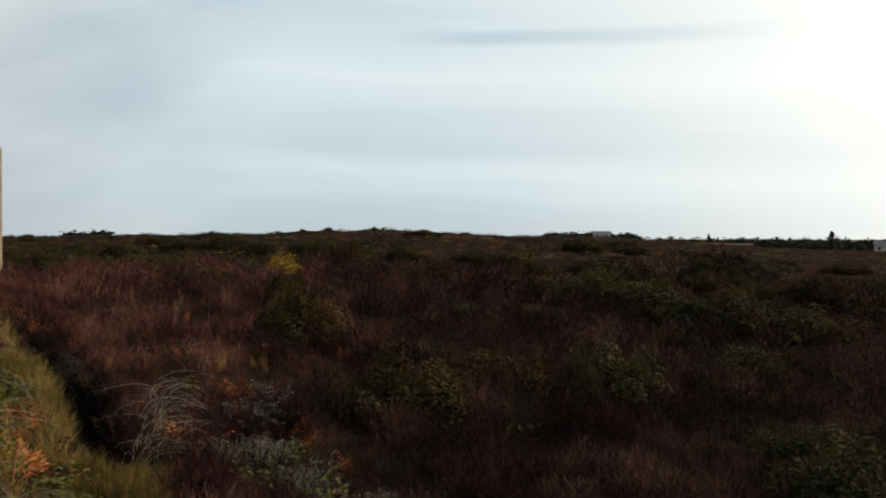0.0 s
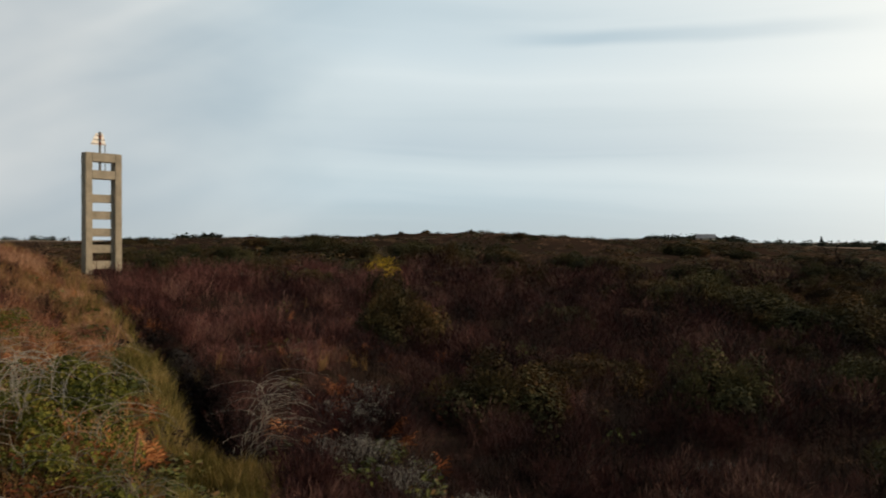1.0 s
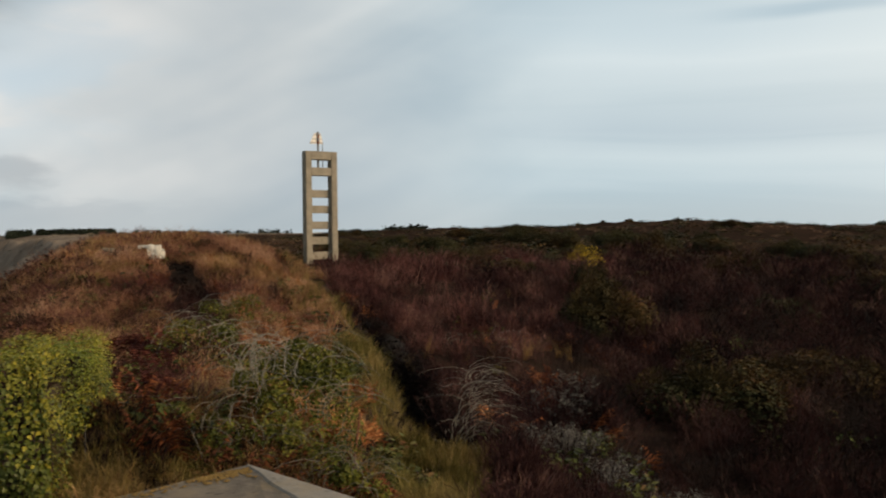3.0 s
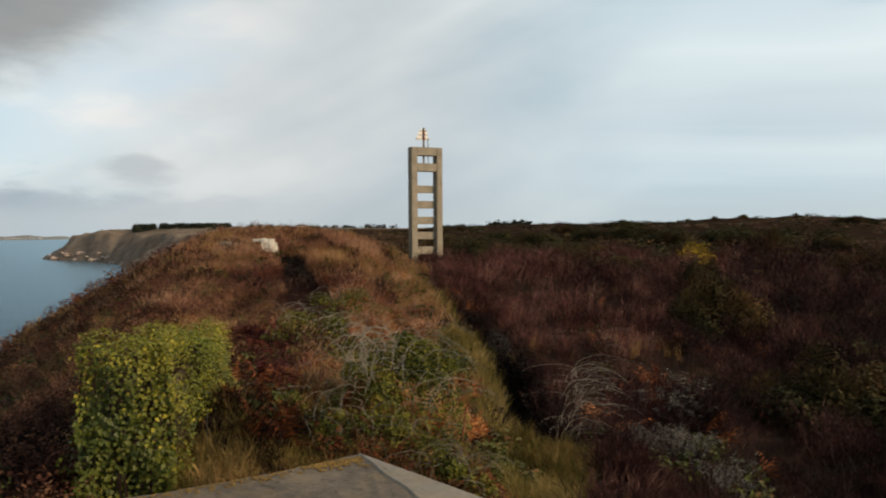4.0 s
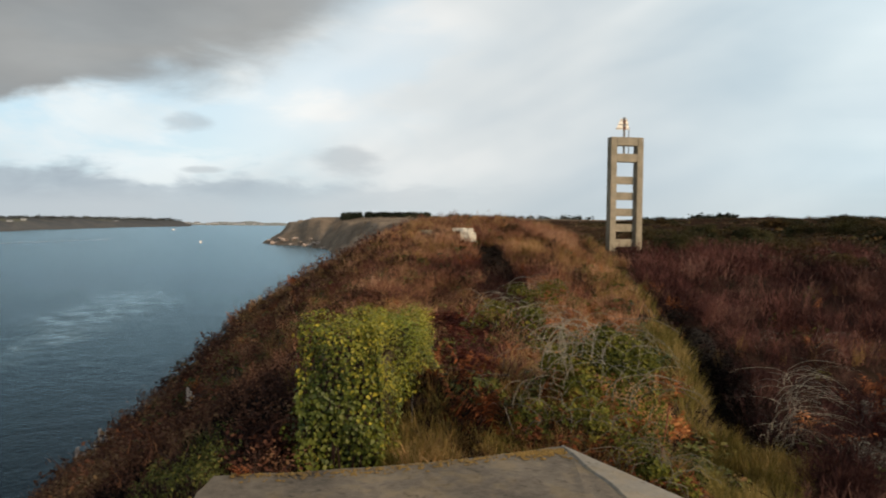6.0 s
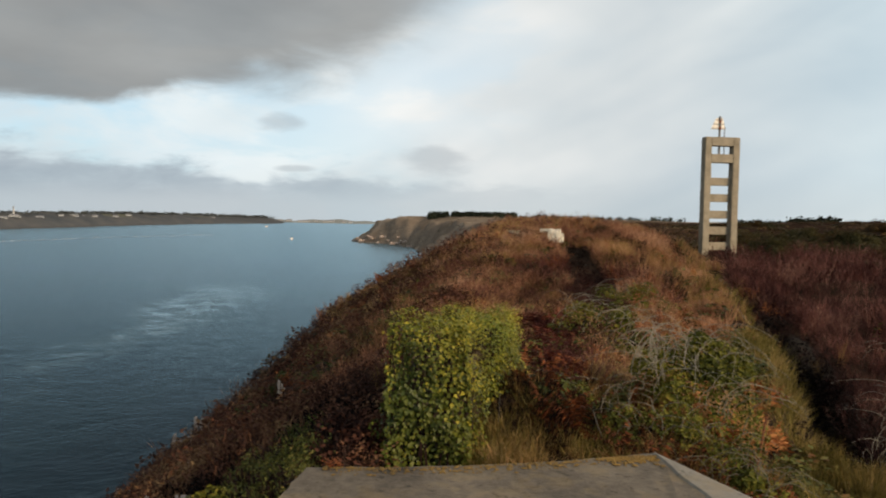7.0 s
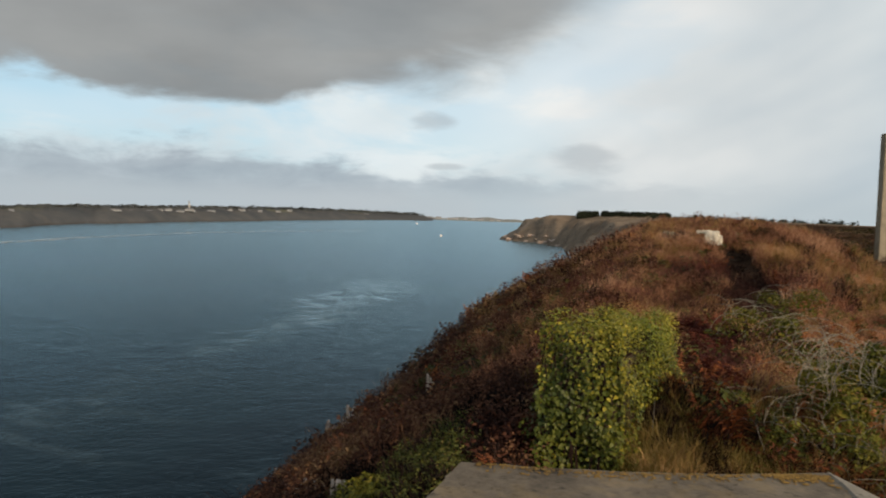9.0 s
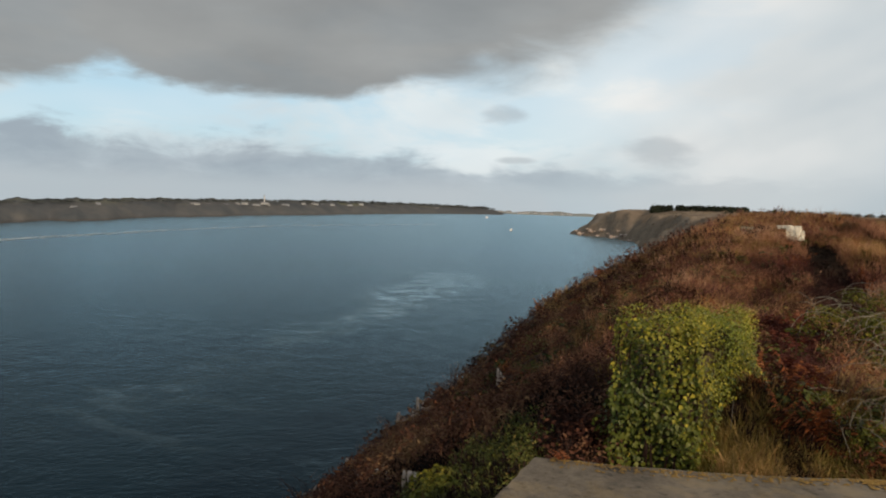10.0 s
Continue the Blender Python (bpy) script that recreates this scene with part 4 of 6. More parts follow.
def hill(x, y, az, d):
    """1 on the bracken ridge, 0 on the open heath."""
    line = np.interp(d, [9.2, 11.2, 13.6, 17.5, 22.5, 28, 46, 70], [23.2, 23.0, 22.9, 23.5, 25.2, 27.6, 30.4, 31.6])
    return az > line


r_ = radians(RIDGE)


def lateral(x, y):
    return -x * math.cos(r_) - y * math.sin(r_)


def mound(n, rx, ry, h, leaf, lobes=7, spiky=0.0, droop=0.0):
    """Leaves over a lumpy mound rx by ry and h high, in metres."""
    lob = rng.normal(0, 1, (lobes, 3))
    lob[:, 2] = np.abs(lob[:, 2])
    lob /= np.linalg.norm(lob, axis=1)[:, None]
    u = rng.normal(0, 1, (n, 3))
    u[:, 2] = np.abs(u[:, 2])
    u /= np.linalg.norm(u, axis=1)[:, None]
    near = np.clip((u @ lob.T).max(1), 0, 1)
    rad = (0.66 + 0.36 * near ** 4) * rng.uniform(0.80, 1.04, n) ** 0.7
    c = u * rad[:, None] * [rx, ry, h]
    nrm = u / [rx, ry, h]
    nrm /= np.linalg.norm(nrm, axis=1)[:, None]
    nrm = nrm + rng.normal(0, 0.5, (n, 3))
    nrm /= np.linalg.norm(nrm, axis=1)[:, None]
    e1 = np.cross(nrm, rng.normal(0, 1, (n, 3))) + np.array([0, 0, -droop])
    if spiky:
        e1 = u + rng.normal(0, 0.4, (n, 3)) + [0, 0, 0.5]
    e1 /= np.linalg.norm(e1, axis=1)[:, None]
    e2 = np.cross(nrm, e1)
    e2 /= np.linalg.norm(e2, axis=1)[:, None] + 1e-9
    s = leaf * rng.uniform(0.6, 1.3, n)[:, None]
    ln, wd = (1.0, 0.62) if not spiky else (1.5, 0.26)
    v = np.stack([c - e1 * s * ln, c + e2 * s * wd + nrm * s * 0.2, c + e1 * s * ln, c - e2 * s * wd + nrm * s * 0.2], 1).reshape(-1, 3)
    k = np.arange(n)[:, None] * 4
    return v, np.concatenate([k + [0, 1, 2], k + [0, 2, 3]])


# ---- ground cover, each kind one mass ----
def hill_wide(x, y, az, d):
    return hill(x, y, az, d) & (ditch_gap(x, y) > 1.1) & (ditch_gap(x, y, HOLLOW) > 0.8)


# low bramble and ivy creeping everywhere on the ridge
p, az, d = strew(1900, 24, 64, 6.5, 70, lambda x, y, az, d: hill_wide(x, y, az, d) & (ditch_gap(x, y) > 1.4) & (lateral(x, y) < 12) & ((d > 13) | (az < 36.5)) & ((az < 52) | (d > 18)) & patchy(x, y, 4.0, 21.0, -0.3))
v1 = scatter(K_LEAF, p, np.clip(0.45 + d * 0.012, 0.45, 1.2), 0.55)
p, az, d = strew(760, 26, 44, 7, 24, lambda x, y, az, d: hill_wide(x, y, az, d) & (ditch_gap(x, y) > 1.5) & ((az < 36.5) | (d > 10)) & patchy(x, y, 1.8, 2.0, 0.10))
v2 = scatter(K_LEAF, p, 0.5, 0.9)
p, az, d = strew(1100, 58.0, 68, 5.8, 12.5, lambda x, y, az, d: d < 11.8 - 0.35 * np.abs(az - 60) + 0.8 * wobble(x, y, 1.2, 5.0))
v3 = scatter(K_FINE, p[:650], 0.42, 0.9)
p, az, d = strew(420, -42, 26, 9, 45, lambda x, y, az, d: patchy(x, y, 3.6, 12.0, 0.5) & clear_path(x, y, az, d))
v4 = scatter(K_LEAF, p, 0.85, 0.75)
stuff("bramble_cover", [v1, v2, v3, v4], M_BRAMBLE, "low green and bronze bramble and ivy cover", "bramble")
# bracken over the ridge
def dip(x, y, az, d):
    """The dark dip behind the ivy block."""
    return (az > 39.8) & (az < 44.6) & (d > 12.5) & (d < 20.5)


def mauve(x, y, az, d):
    return (az > 37.0 + 1.5 * wobble(x, y, 2.0, 5.0)) & (az < 44.0) & (d > 12.5) & (d < 25 + 4 * wobble(x, y, 3.0, 6.0))


p, az, d = strew(3500, 20, 66, 7, 95, lambda x, y, az, d: hill_wide(x, y, az, d) & ~(dip(x, y, az, d) & patchy(x, y, 0.8, 4.0, -0.3)) & (lateral(x, y) < 1.2 + 0.07 * d + 1.5 * wobble(x, y, 4.0, 2.0)) & ((d > 14.5) | (az < 39.5) | patchy(x, y, 1.1, 5.0, 0.25)) & ((d > 9.5) | (az < 38)) & (patchy(x, y, 1.7, 1.0, 0.12) & (d < 20) | (d > 18) & patchy(x, y, 3.0, 1.5, 0.05) & ((d < 24) | patchy(x, y, 2.0, 8.5, -0.05))) & ~(mauve(x, y, az, d) & patchy(x, y, 1.3, 14.0, -0.9)))
v1 = scatter(K_BRACK, p, np.clip(0.30 + d * 0.005, 0.32, 0.48), 1.3, 0.25)
p, az, d = strew(700, 48, 100, 14, 130, lambda x, y, az, d: (lateral(x, y) > 6) & patchy(x, y, 3.0, 4.0, 0.45))
v2 = scatter(K_BRACK, p, np.clip(0.5 + d * 0.012, 0.5, 1.4), 0.8, 0.25)
p, az, d = strew(420, 0, 30, 17, 40, lambda x, y, az, d: patchy(x, y, 3.0, 14.0, 0.35) & clear_path(x, y, az, d))
v3 = scatter(K_BRACK, p, 0.6, 1.0, 0.25)
stuff("bracken", [v1, v2, v3], M_BRACKEN, "rust-coloured dead bracken covering the ridge", "bracken")
# maroon stalks over the near heath
p, az, d = strew(8600, -14, 34, 8.5, 90, lambda x, y, az, d: ~hill(x, y, az, d) & clear_path(x, y, az, d) & (az + wobble(x, y, 5, 2) * 7 > -2) & patchy(x, y, 1.9 + d * 0.03, 15.0, -0.05 + 0.2 * (d < 25)))
tall = np.clip(0.40 + d * 0.012, 0.4, 1.3) * (1 + 0.55 * wobble(p[:, 0], p[:, 1], 2.2, 3.0))
# brighter ruddy stalks paint in the front light on this side
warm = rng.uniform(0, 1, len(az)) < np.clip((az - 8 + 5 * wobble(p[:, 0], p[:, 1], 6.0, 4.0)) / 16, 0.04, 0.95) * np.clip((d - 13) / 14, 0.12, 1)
q, qa, qd = strew(3400, -16, 34, 8.5, 90, lambda x, y, az, d: ~hill(x, y, az, d) & clear_path(x, y, az, d) & patchy(x, y, 2.6, 25.0, -0.15))
soft_heath = scatter(K_TWIGGY, q, np.clip(0.55 + qd * 0.016, 0.6, 1.9) * (1 + 0.4 * wobble(q[:, 0], q[:, 1], 3.0, 3.0)), 0.75, 0.2)
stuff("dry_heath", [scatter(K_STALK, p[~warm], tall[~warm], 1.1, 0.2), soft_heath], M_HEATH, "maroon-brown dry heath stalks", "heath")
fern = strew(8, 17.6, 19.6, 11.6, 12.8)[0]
stuff("ruddy_heath", [scatter(K_STALK, p[warm], tall[warm], 1.1, 0.2), scatter(K_BRACK, fern, 0.36, 0.9, 0.25)], M_RUDDY, "ruddy dry heath stalks with pale tips, toned as front-lit", "heath")
p, az, d = strew(2700, 31, 58, 14, 80, lambda x, y, az, d: hill_wide(x, y, az, d) & (lateral(x, y) < 10) & (ditch_gap(x, y) > 2.0) & ~dip(x, y, az, d) & patchy(x, y, 3.0, 31.0, -0.4))
p2, az2, d2 = strew(160, 34.2, 38.4, 37, 47)
stuff("ridge_heather", [scatter(K_TWIGGY, q, np.clip(0.45 + qd * 0.010, 0.5, 1.0), 0.8, 0.2) for q, qa, qd in [strew(1500, 33, 54, 12, 62, lambda x, y, az, d: hill_wide(x, y, az, d) & (lateral(x, y) < 10) & patchy(x, y, 2.4, 52.0, -0.05))]],
      M_RUDDY, "ruddy twiggy heather between the bracken of the ridge", "heath")
stuff("ridge_stalks", [scatter(K_STALK, p, np.clip(0.40 + d * 0.004, 0.4, 0.62), 0.9, 0.2), scatter(K_STALK, p2, 0.7, 1.1, 0.15)], M_PLUME, "dead tan-brown stalks among the bracken of the ridge", "heath")
p, az, d = strew(1000, 36.5, 46.5, 12.5, 29, lambda x, y, az, d: mauve(x, y, az, d) & ~dip(x, y, az, d))
stuff("mauve_heather", [scatter(K_TWIGGY, p, np.clip(0.36 + d * 0.010, 0.45, 0.65), 0.8, 0.2)], M_HEATH, "mauve-brown leafless heather below the crest", "heath")
p, az, d = strew(3000, 30, 50, 22, 50, lambda x, y, az, d: hill(x, y, az, d) & (lateral(x, y) < 6) & ~mauve(x, y, az, d) & (ditch_gap(x, y) > 1.2) & (ditch_gap(x, y, HOLLOW) > 0.7) & (rng.uniform(0, 1, len(d)) < (d - 16) / 20))
size = np.clip(0.36 + d * 0.006, 0.4, 0.66) * (1 + 0.4 * wobble(p[:, 0], p[:, 1], 2.6, 3.0))
stuff("ridge_plumes", [scatter(K_GRASS, p[::2], size[::2], 1.0, 0.2), scatter(K_TWIGGY, p[1::4], size[1::4], 0.7, 0.2), scatter(K_STALK, p[3::4], size[3::4], 1.0, 0.2)], M_PLUME, "tan and mauve dry grass plumes along the crest", "grass")
# dark brush, the heath's shade put into its colour; also the cliff slope
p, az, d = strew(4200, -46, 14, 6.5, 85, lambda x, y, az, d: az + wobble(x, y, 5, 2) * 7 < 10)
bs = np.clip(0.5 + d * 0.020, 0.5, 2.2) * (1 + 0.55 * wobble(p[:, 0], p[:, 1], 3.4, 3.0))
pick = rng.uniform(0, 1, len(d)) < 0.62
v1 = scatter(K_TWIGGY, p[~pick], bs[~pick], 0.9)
stuff("twig_heath", [scatter(K_TWIGGY, p[pick], bs[pick] * 1.1, 0.85, 0.2)], M_HEATH, "purple-brown leafless twigs, darkened to paint the heath's shade", "heath")
q, az2, d2 = strew(4000, 46, 102, 6.5, 160, lambda x, y, az, d: (lateral(x, y) > 1.0 + 0.06 * d + 1.5 * wobble(x, y, 4.0, 2.0)) & ~((d < 11.0) & (az > 57) & (az < 66.5)))
sz = np.clip(0.50 + d2 * 0.014, 0.5, 2.1) * (1 + 0.5 * wobble(q[:, 0], q[:, 1], 2.2, 3.0))
v2 = join([scatter(K_FINE, q[d2 < 26], sz[d2 < 26], 0.8), scatter(K_HEATHER, q[d2 >= 26], sz[d2 >= 26], 0.8)])
p3, az3, d3 = strew(1100, -46, 14, 6.5, 60)
v3 = scatter(K_STALK, p3, np.clip(0.55 + d3 * 0.012, 0.5, 1.4), 1.1, 0.25)
p4, az4, d4 = strew(220, 47, 90, 7, 80, lambda x, y, az, d: (lateral(x, y) > 2.0 + 0.06 * d) & ~((d < 10.0) & (az > 57) & (az < 66.5)))
v4 = scatter(K_STALK, p4, np.clip(0.5 + d4 * 0.012, 0.5, 1.4), 0.9, 0.25)
p9, az9, d9 = strew(900, 43, 54, 13, 45, lambda x, y, az, d: (lateral(x, y) > -1.0 + 0.03 * d) & patchy(x, y, 1.8, 22.0, -0.1))
v9 = scatter(K_HEATHER, p9, np.clip(0.40 + d9 * 0.010, 0.4, 0.9), 0.8)
stuff("slope_heath", [v2, v4, v9], M_SLOPE, "brown heather and dead fern on the cliff slope", "heath")
p5, az5, d5 = strew(900, 48, 96, 9, 120, lambda x, y, az, d: (lateral(x, y) > 6) & patchy(x, y, 2.4, 16.0, 0.35))
stuff("slope_grass", [scatter(K_GRASS, p5, np.clip(0.45 + d5 * 0.010, 0.45, 1.3), 0.9, 0.3)], M_SLOPE, "withered brown grass tussocks on the cliff slope", "grass")
# dark brush patches paint shaded gaps into the ridge cover
p6, az6, d6 = strew(1500, 33, 54, 9, 48, lambda x, y, az, d: hill_wide(x, y, az, d) & ((az < 46) | (d > 13)) & patchy(x, y, 1.7, 11.0, 0.25))
p7, az7, d7 = strew(190, 39.5, 47.0, 7.6, 14.5, lambda x, y, az, d: (d > 9.5) | (az < 45))
p8, az8, d8 = strew(420, 39.6, 44.8, 12.5, 20.5, lambda x, y, az, d: patchy(x, y, 1.2, 4.0, -0.5))
stuff("crimson_bracken", [scatter(K_FINE, p8[::2], 0.5, 0.6), scatter(K_BRACK, p8[1::2], 0.42, 1.0, 0.3)], M_CRIMSON, "dark crimson withered fern in a dip of the ridge", "bracken")
v6b = join([scatter(K_TWIGGY, p6, np.clip(0.45 + d6 * 0.011, 0.45, 0.95), 0.85), scatter(K_BRUSH, p7, 0.42, 0.8)])
stuff("brushwood", [v1, v3, v6b], M_BRUSH, "brown leafless brushwood and bramble, darkened with painted shade", "brushwood")
# near-black brush fills the path: its colour stands in for the shade
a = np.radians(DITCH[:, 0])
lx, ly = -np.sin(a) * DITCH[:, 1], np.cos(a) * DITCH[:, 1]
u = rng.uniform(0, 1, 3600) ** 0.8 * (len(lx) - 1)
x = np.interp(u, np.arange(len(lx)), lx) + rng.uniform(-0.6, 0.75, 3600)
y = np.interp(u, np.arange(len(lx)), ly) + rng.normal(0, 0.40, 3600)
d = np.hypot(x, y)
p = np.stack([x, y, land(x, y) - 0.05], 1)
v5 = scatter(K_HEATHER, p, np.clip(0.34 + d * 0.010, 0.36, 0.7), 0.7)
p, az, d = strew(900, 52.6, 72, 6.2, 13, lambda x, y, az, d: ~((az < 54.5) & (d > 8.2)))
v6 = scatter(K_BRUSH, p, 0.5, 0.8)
# the hollow's shade is painted in with the same dark brush
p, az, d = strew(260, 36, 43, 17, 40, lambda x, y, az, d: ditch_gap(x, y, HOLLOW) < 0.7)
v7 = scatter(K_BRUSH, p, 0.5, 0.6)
stuff("shade_brush", [v5, v6, v7], M_BRUSH, "dead brush, darkened to put shade in the path and hollow", "brushwood")
# gorse and scrub on the far heath and the slope
p, az, d = strew(3400, -46, 34, 62, 480, lambda x, y, az, d: patchy(x, y, 22.0, 3.0, -0.35))
v1 = scatter(K_GORSE, p, np.clip(0.8 + d * 0.013, 1.0, 4.5) * (1 + 0.3 * wobble(p[:, 0], p[:, 1], 9.0, 3.0)), np.clip(0.85 - d * 0.0032, 0.20, 0.7))
p, az, d = strew(900, 50, 100, 8, 120, lambda x, y, az, d: (lateral(x, y) > 7) & patchy(x, y, 3.4, 9.0, 0.35))
v2 = scatter(K_GORSE, p, np.clip(0.40 + d * 0.012, 0.45, 1.4), 0.8)
p, az, d = strew(900, 58.5, 69, 5.6, 10.5, lambda x, y, az, d: d < 10.6 - 0.35 * np.abs(az - 62) + 0.8 * wobble(x, y, 1.2, 5.0))
v3 = scatter(K_GORSE, p, 0.30, 0.8)
stuff("gorse_scrub", [v1, v2, v3], M_GORSE, "dark green gorse scrub over the heath", "gorse")
p, az, d = strew(3000, -46, 50, 62, 480, lambda x, y, az, d: ~patchy(x, y, 22.0, 3.0, 0.15))
v1 = scatter(K_HEATHER, p, np.clip(0.7 + d * 0.013, 0.9, 4.2), np.clip(0.6 - d * 0.002, 0.2, 0.5))
p, az, d = strew(2600, 43, 60, 90, 1560, lambda x, y, az, d: land(x, y) > 9)
v2 = scatter(K_BRUSH, p, np.clip(0.6 + d * 0.006, 0.9, 6.5), 0.45)
stuff("far_heath", [v1], M_FARH, "brown heather on the far heath", "heath")
stuff("headland_grass", [v2], M_HEADL, "dry brown grass and fern on the distant headland, haze in the colour", "grass")
# grass: the bank beside the sunken path, the crest, tufts elsewhere
p, az, d = strew(8000, 15, 44, 7.5, 48, lambda x, y, az, d: ((d < 24) | (rng.uniform(0, 1, len(d)) < 0.25)) & (ditch_gap(x, y) > 0.50) & hill(x, y, az, d) & (ditch_gap(x, y) < 1.0 + 0.7 * wobble(x, y, 1.4, 1) + 0.035 * d))
v1 = scatter(K_GRASS, p, np.clip(0.34 + d * 0.010, 0.38, 0.9), 1.0, 0.28)
p, az, d = strew(300, 12, 25, 8, 15, lambda x, y, az, d: (ditch_gap(x, y) > 0.5) & (ditch_gap(x, y) < 1.3) & patchy(x, y, 1.5, 3.0, 0.0))
v1b = scatter(K_GRASS, p, 0.45, 1.0, 0.22)
p, az, d = strew(2400, 12, 31, 6.8, 19, lambda x, y, az, d: (ditch_gap(x, y) > 0.40) & (hill(x, y, az, d) & (d < 9.6) | ~hill(x, y, az, d) & green_patch(x, y, az, d)))
v1c = scatter(K_GRASS, p, 0.42, 1.0, 0.25)
p, az, d = strew(2000, 28, 54, 6.6, 22, lambda x, y, az, d: ~((az > 46.5) & (d < 12)) & ~((az > 37) & (d < 11)) & patchy(x, y, 1.7, 5.0, 0.05) & ~dip(x, y, az, d) & (ditch_gap(x, y) > 0.9) & (lateral(x, y) < 9))
v2 = scatter(K_GRASS, p, np.clip(0.36 + d * 0.012, 0.4, 0.6), 1.0, 0.3)
p, az, d = strew(5200, 30, 58, 18, 90, lambda x, y, az, d: hill(x, y, az, d) & (patchy(x, y, 3.6, 6.0, 0.0) | (d > 33) & patchy(x, y, 2.2, 36.0, -0.3)) & ~dip(x, y, az, d) & (ditch_gap(x, y, HOLLOW) > 0.7))
v3 = scatter(K_GRASS, p, np.clip(0.3 + d * 0.008, 0.4, 0.95), 0.9, 0.2)
p, az, d = strew(200, 3, 30, 18, 45, lambda x, y, az, d: patchy(x, y, 4.0, 7.0, 0.3) & clear_path(x, y, az, d))
v4 = scatter(K_GRASS, p, 0.6, 1.2, 0.2)
p, az, d = strew(160, -40, 8, 120, 420, lambda x, y, az, d: patchy(x, y, 40.0, 11.0, 0.7))
v5 = scatter(K_GRASS, p, 1.6, 0.5, 0.2)
p, az, d = strew(1500, 33.5, 53, 31, 50, lambda x, y, az, d: hill(x, y, az, d) & patchy(x, y, 2.0, 44.0, -0.2) & (ditch_gap(x, y, HOLLOW) > 0.9))
v9 = scatter(K_GRASS, p, 0.62, 1.0, 0.25)
p, az, d = strew(760, 13.5, 25, 8.5, 15.2, lambda x, y, az, d: ((d < 14.2) | (az < 22.0)) & (az > 12.5 + (15.2 - d) * 0.2) & patchy(x, y, 0.9, 3.0, -0.05) & ((d < 12.6) | (az > 19.5)))
v8 = scatter(K_GRASS, p, 0.40, 1.0, 0.3)
p, az, d = strew(90, 41.0, 46.8, 7.9, 10.9)
v6 = scatter(K_GRASS, p, 0.32, 1.0, 0.3)
p, az, d = strew(900, 36.5, 47.3, 8.3, 13.0, lambda x, y, az, d: patchy(x, y, 1.0, 7.0, -0.1) & ~((az > 44.2) & (d > 9.6) & (d < 11)))
v7 = scatter(K_GRASS, p, 0.40, 1.0, 0.35)
stuff("dry_grass", [v2, v3, v4, v5, v6, v9], M_GRASS, "tan tussocks of dry grass", "grass")
stuff("grass_bank", [v1, v1b, v1c, v7, v8], M_GREEN, "green and straw-coloured grass on the bank of the path", "grass")


# ---- single bushes ----
def make_gorse(bloom=False):
    t = empty("gorse_bush")
    bits = []
    for k in range(9):
        a, r = k * 2.4, 0.0 if k == 0 else rng.uniform(0.18, 0.36)
        w, hh = rng.uniform(0.16, 0.28), rng.uniform(0.45, 0.9) * (1 - r)
        v, f = mound(900, w, w, hh, 0.0165, 8, float(k % 2))
        bits.append((v + [r * math.cos(a), r * math.sin(a), 0], f))
        v, f = mound(420, w * 0.72, w * 0.72, hh * 0.76, 0.024, 6)
        bits.append((v + [r * math.cos(a), r * math.sin(a), 0], f))
    v, f = join(bits)
    mesh_object("foliage", v, f, M_GORSE, t)
    for k in range(4):
        a = k * 1.6 + rng.uniform(0, 0.8)
        v, f = tube([(0, 0, -0.1), (0.12 * math.cos(a), 0.12 * math.sin(a), 0.25), (0.2 * math.cos(a), 0.2 * math.sin(a), 0.34)], [0.018, 0.012, 0.006], 6)
        mesh_object("stem", v, f, M_BRUSH, t)
    if bloom:
        v, f = mound(3200, 0.47, 0.47, 0.90, 0.011, 9)
        keep = (v[::4, 2] > 0.67 + 0.16 * np.sin(v[::4, 0] * 9) * np.sin(v[::4, 1] * 8 + 1))
        m = np.concatenate([keep, keep])
        mesh_object("blossom", v, f[m], M_BLOOM, t, "yellow gorse flowers")
    return t


def place(t, az, d, size, high=1.0, turn=0.0, sink=0.05):
    p = on_ground(az, d)
    t.matrix_world = pose(p.x, p.y, p.z - sink, 0, 0, turn) @ Matrix.Diagonal((size, size, size * high, 1))
    return t


def place_copy(t, az, d, size, high=1.0, turn=0.0):
    p = on_ground(az, d)
    c = copy_thing(t, Matrix())
    c.matrix_world = pose(p.x, p.y, p.z - 0.05, 0, 0, turn) @ Matrix.Diagonal((size, size, size * high, 1))
    return c


g0 = tagged(place(make_gorse(), 11.0, 36, 4.7, 1.0), "dark green rounded gorse bush in the dry heath", "gorse bush", "gorse bushes on the heath")
g1 = tagged(place(make_gorse(), -3.2, 31, 4.4, 0.55, 40), "dark green spreading gorse bush in brushwood", "gorse bush", "gorse bushes on the heath")
bl = tagged(place(make_gorse(True), 11.9, 47, 3.5, 0.98), "gorse bush topped with yellow flowers", "gorse bush", "gorse bushes on the heath")
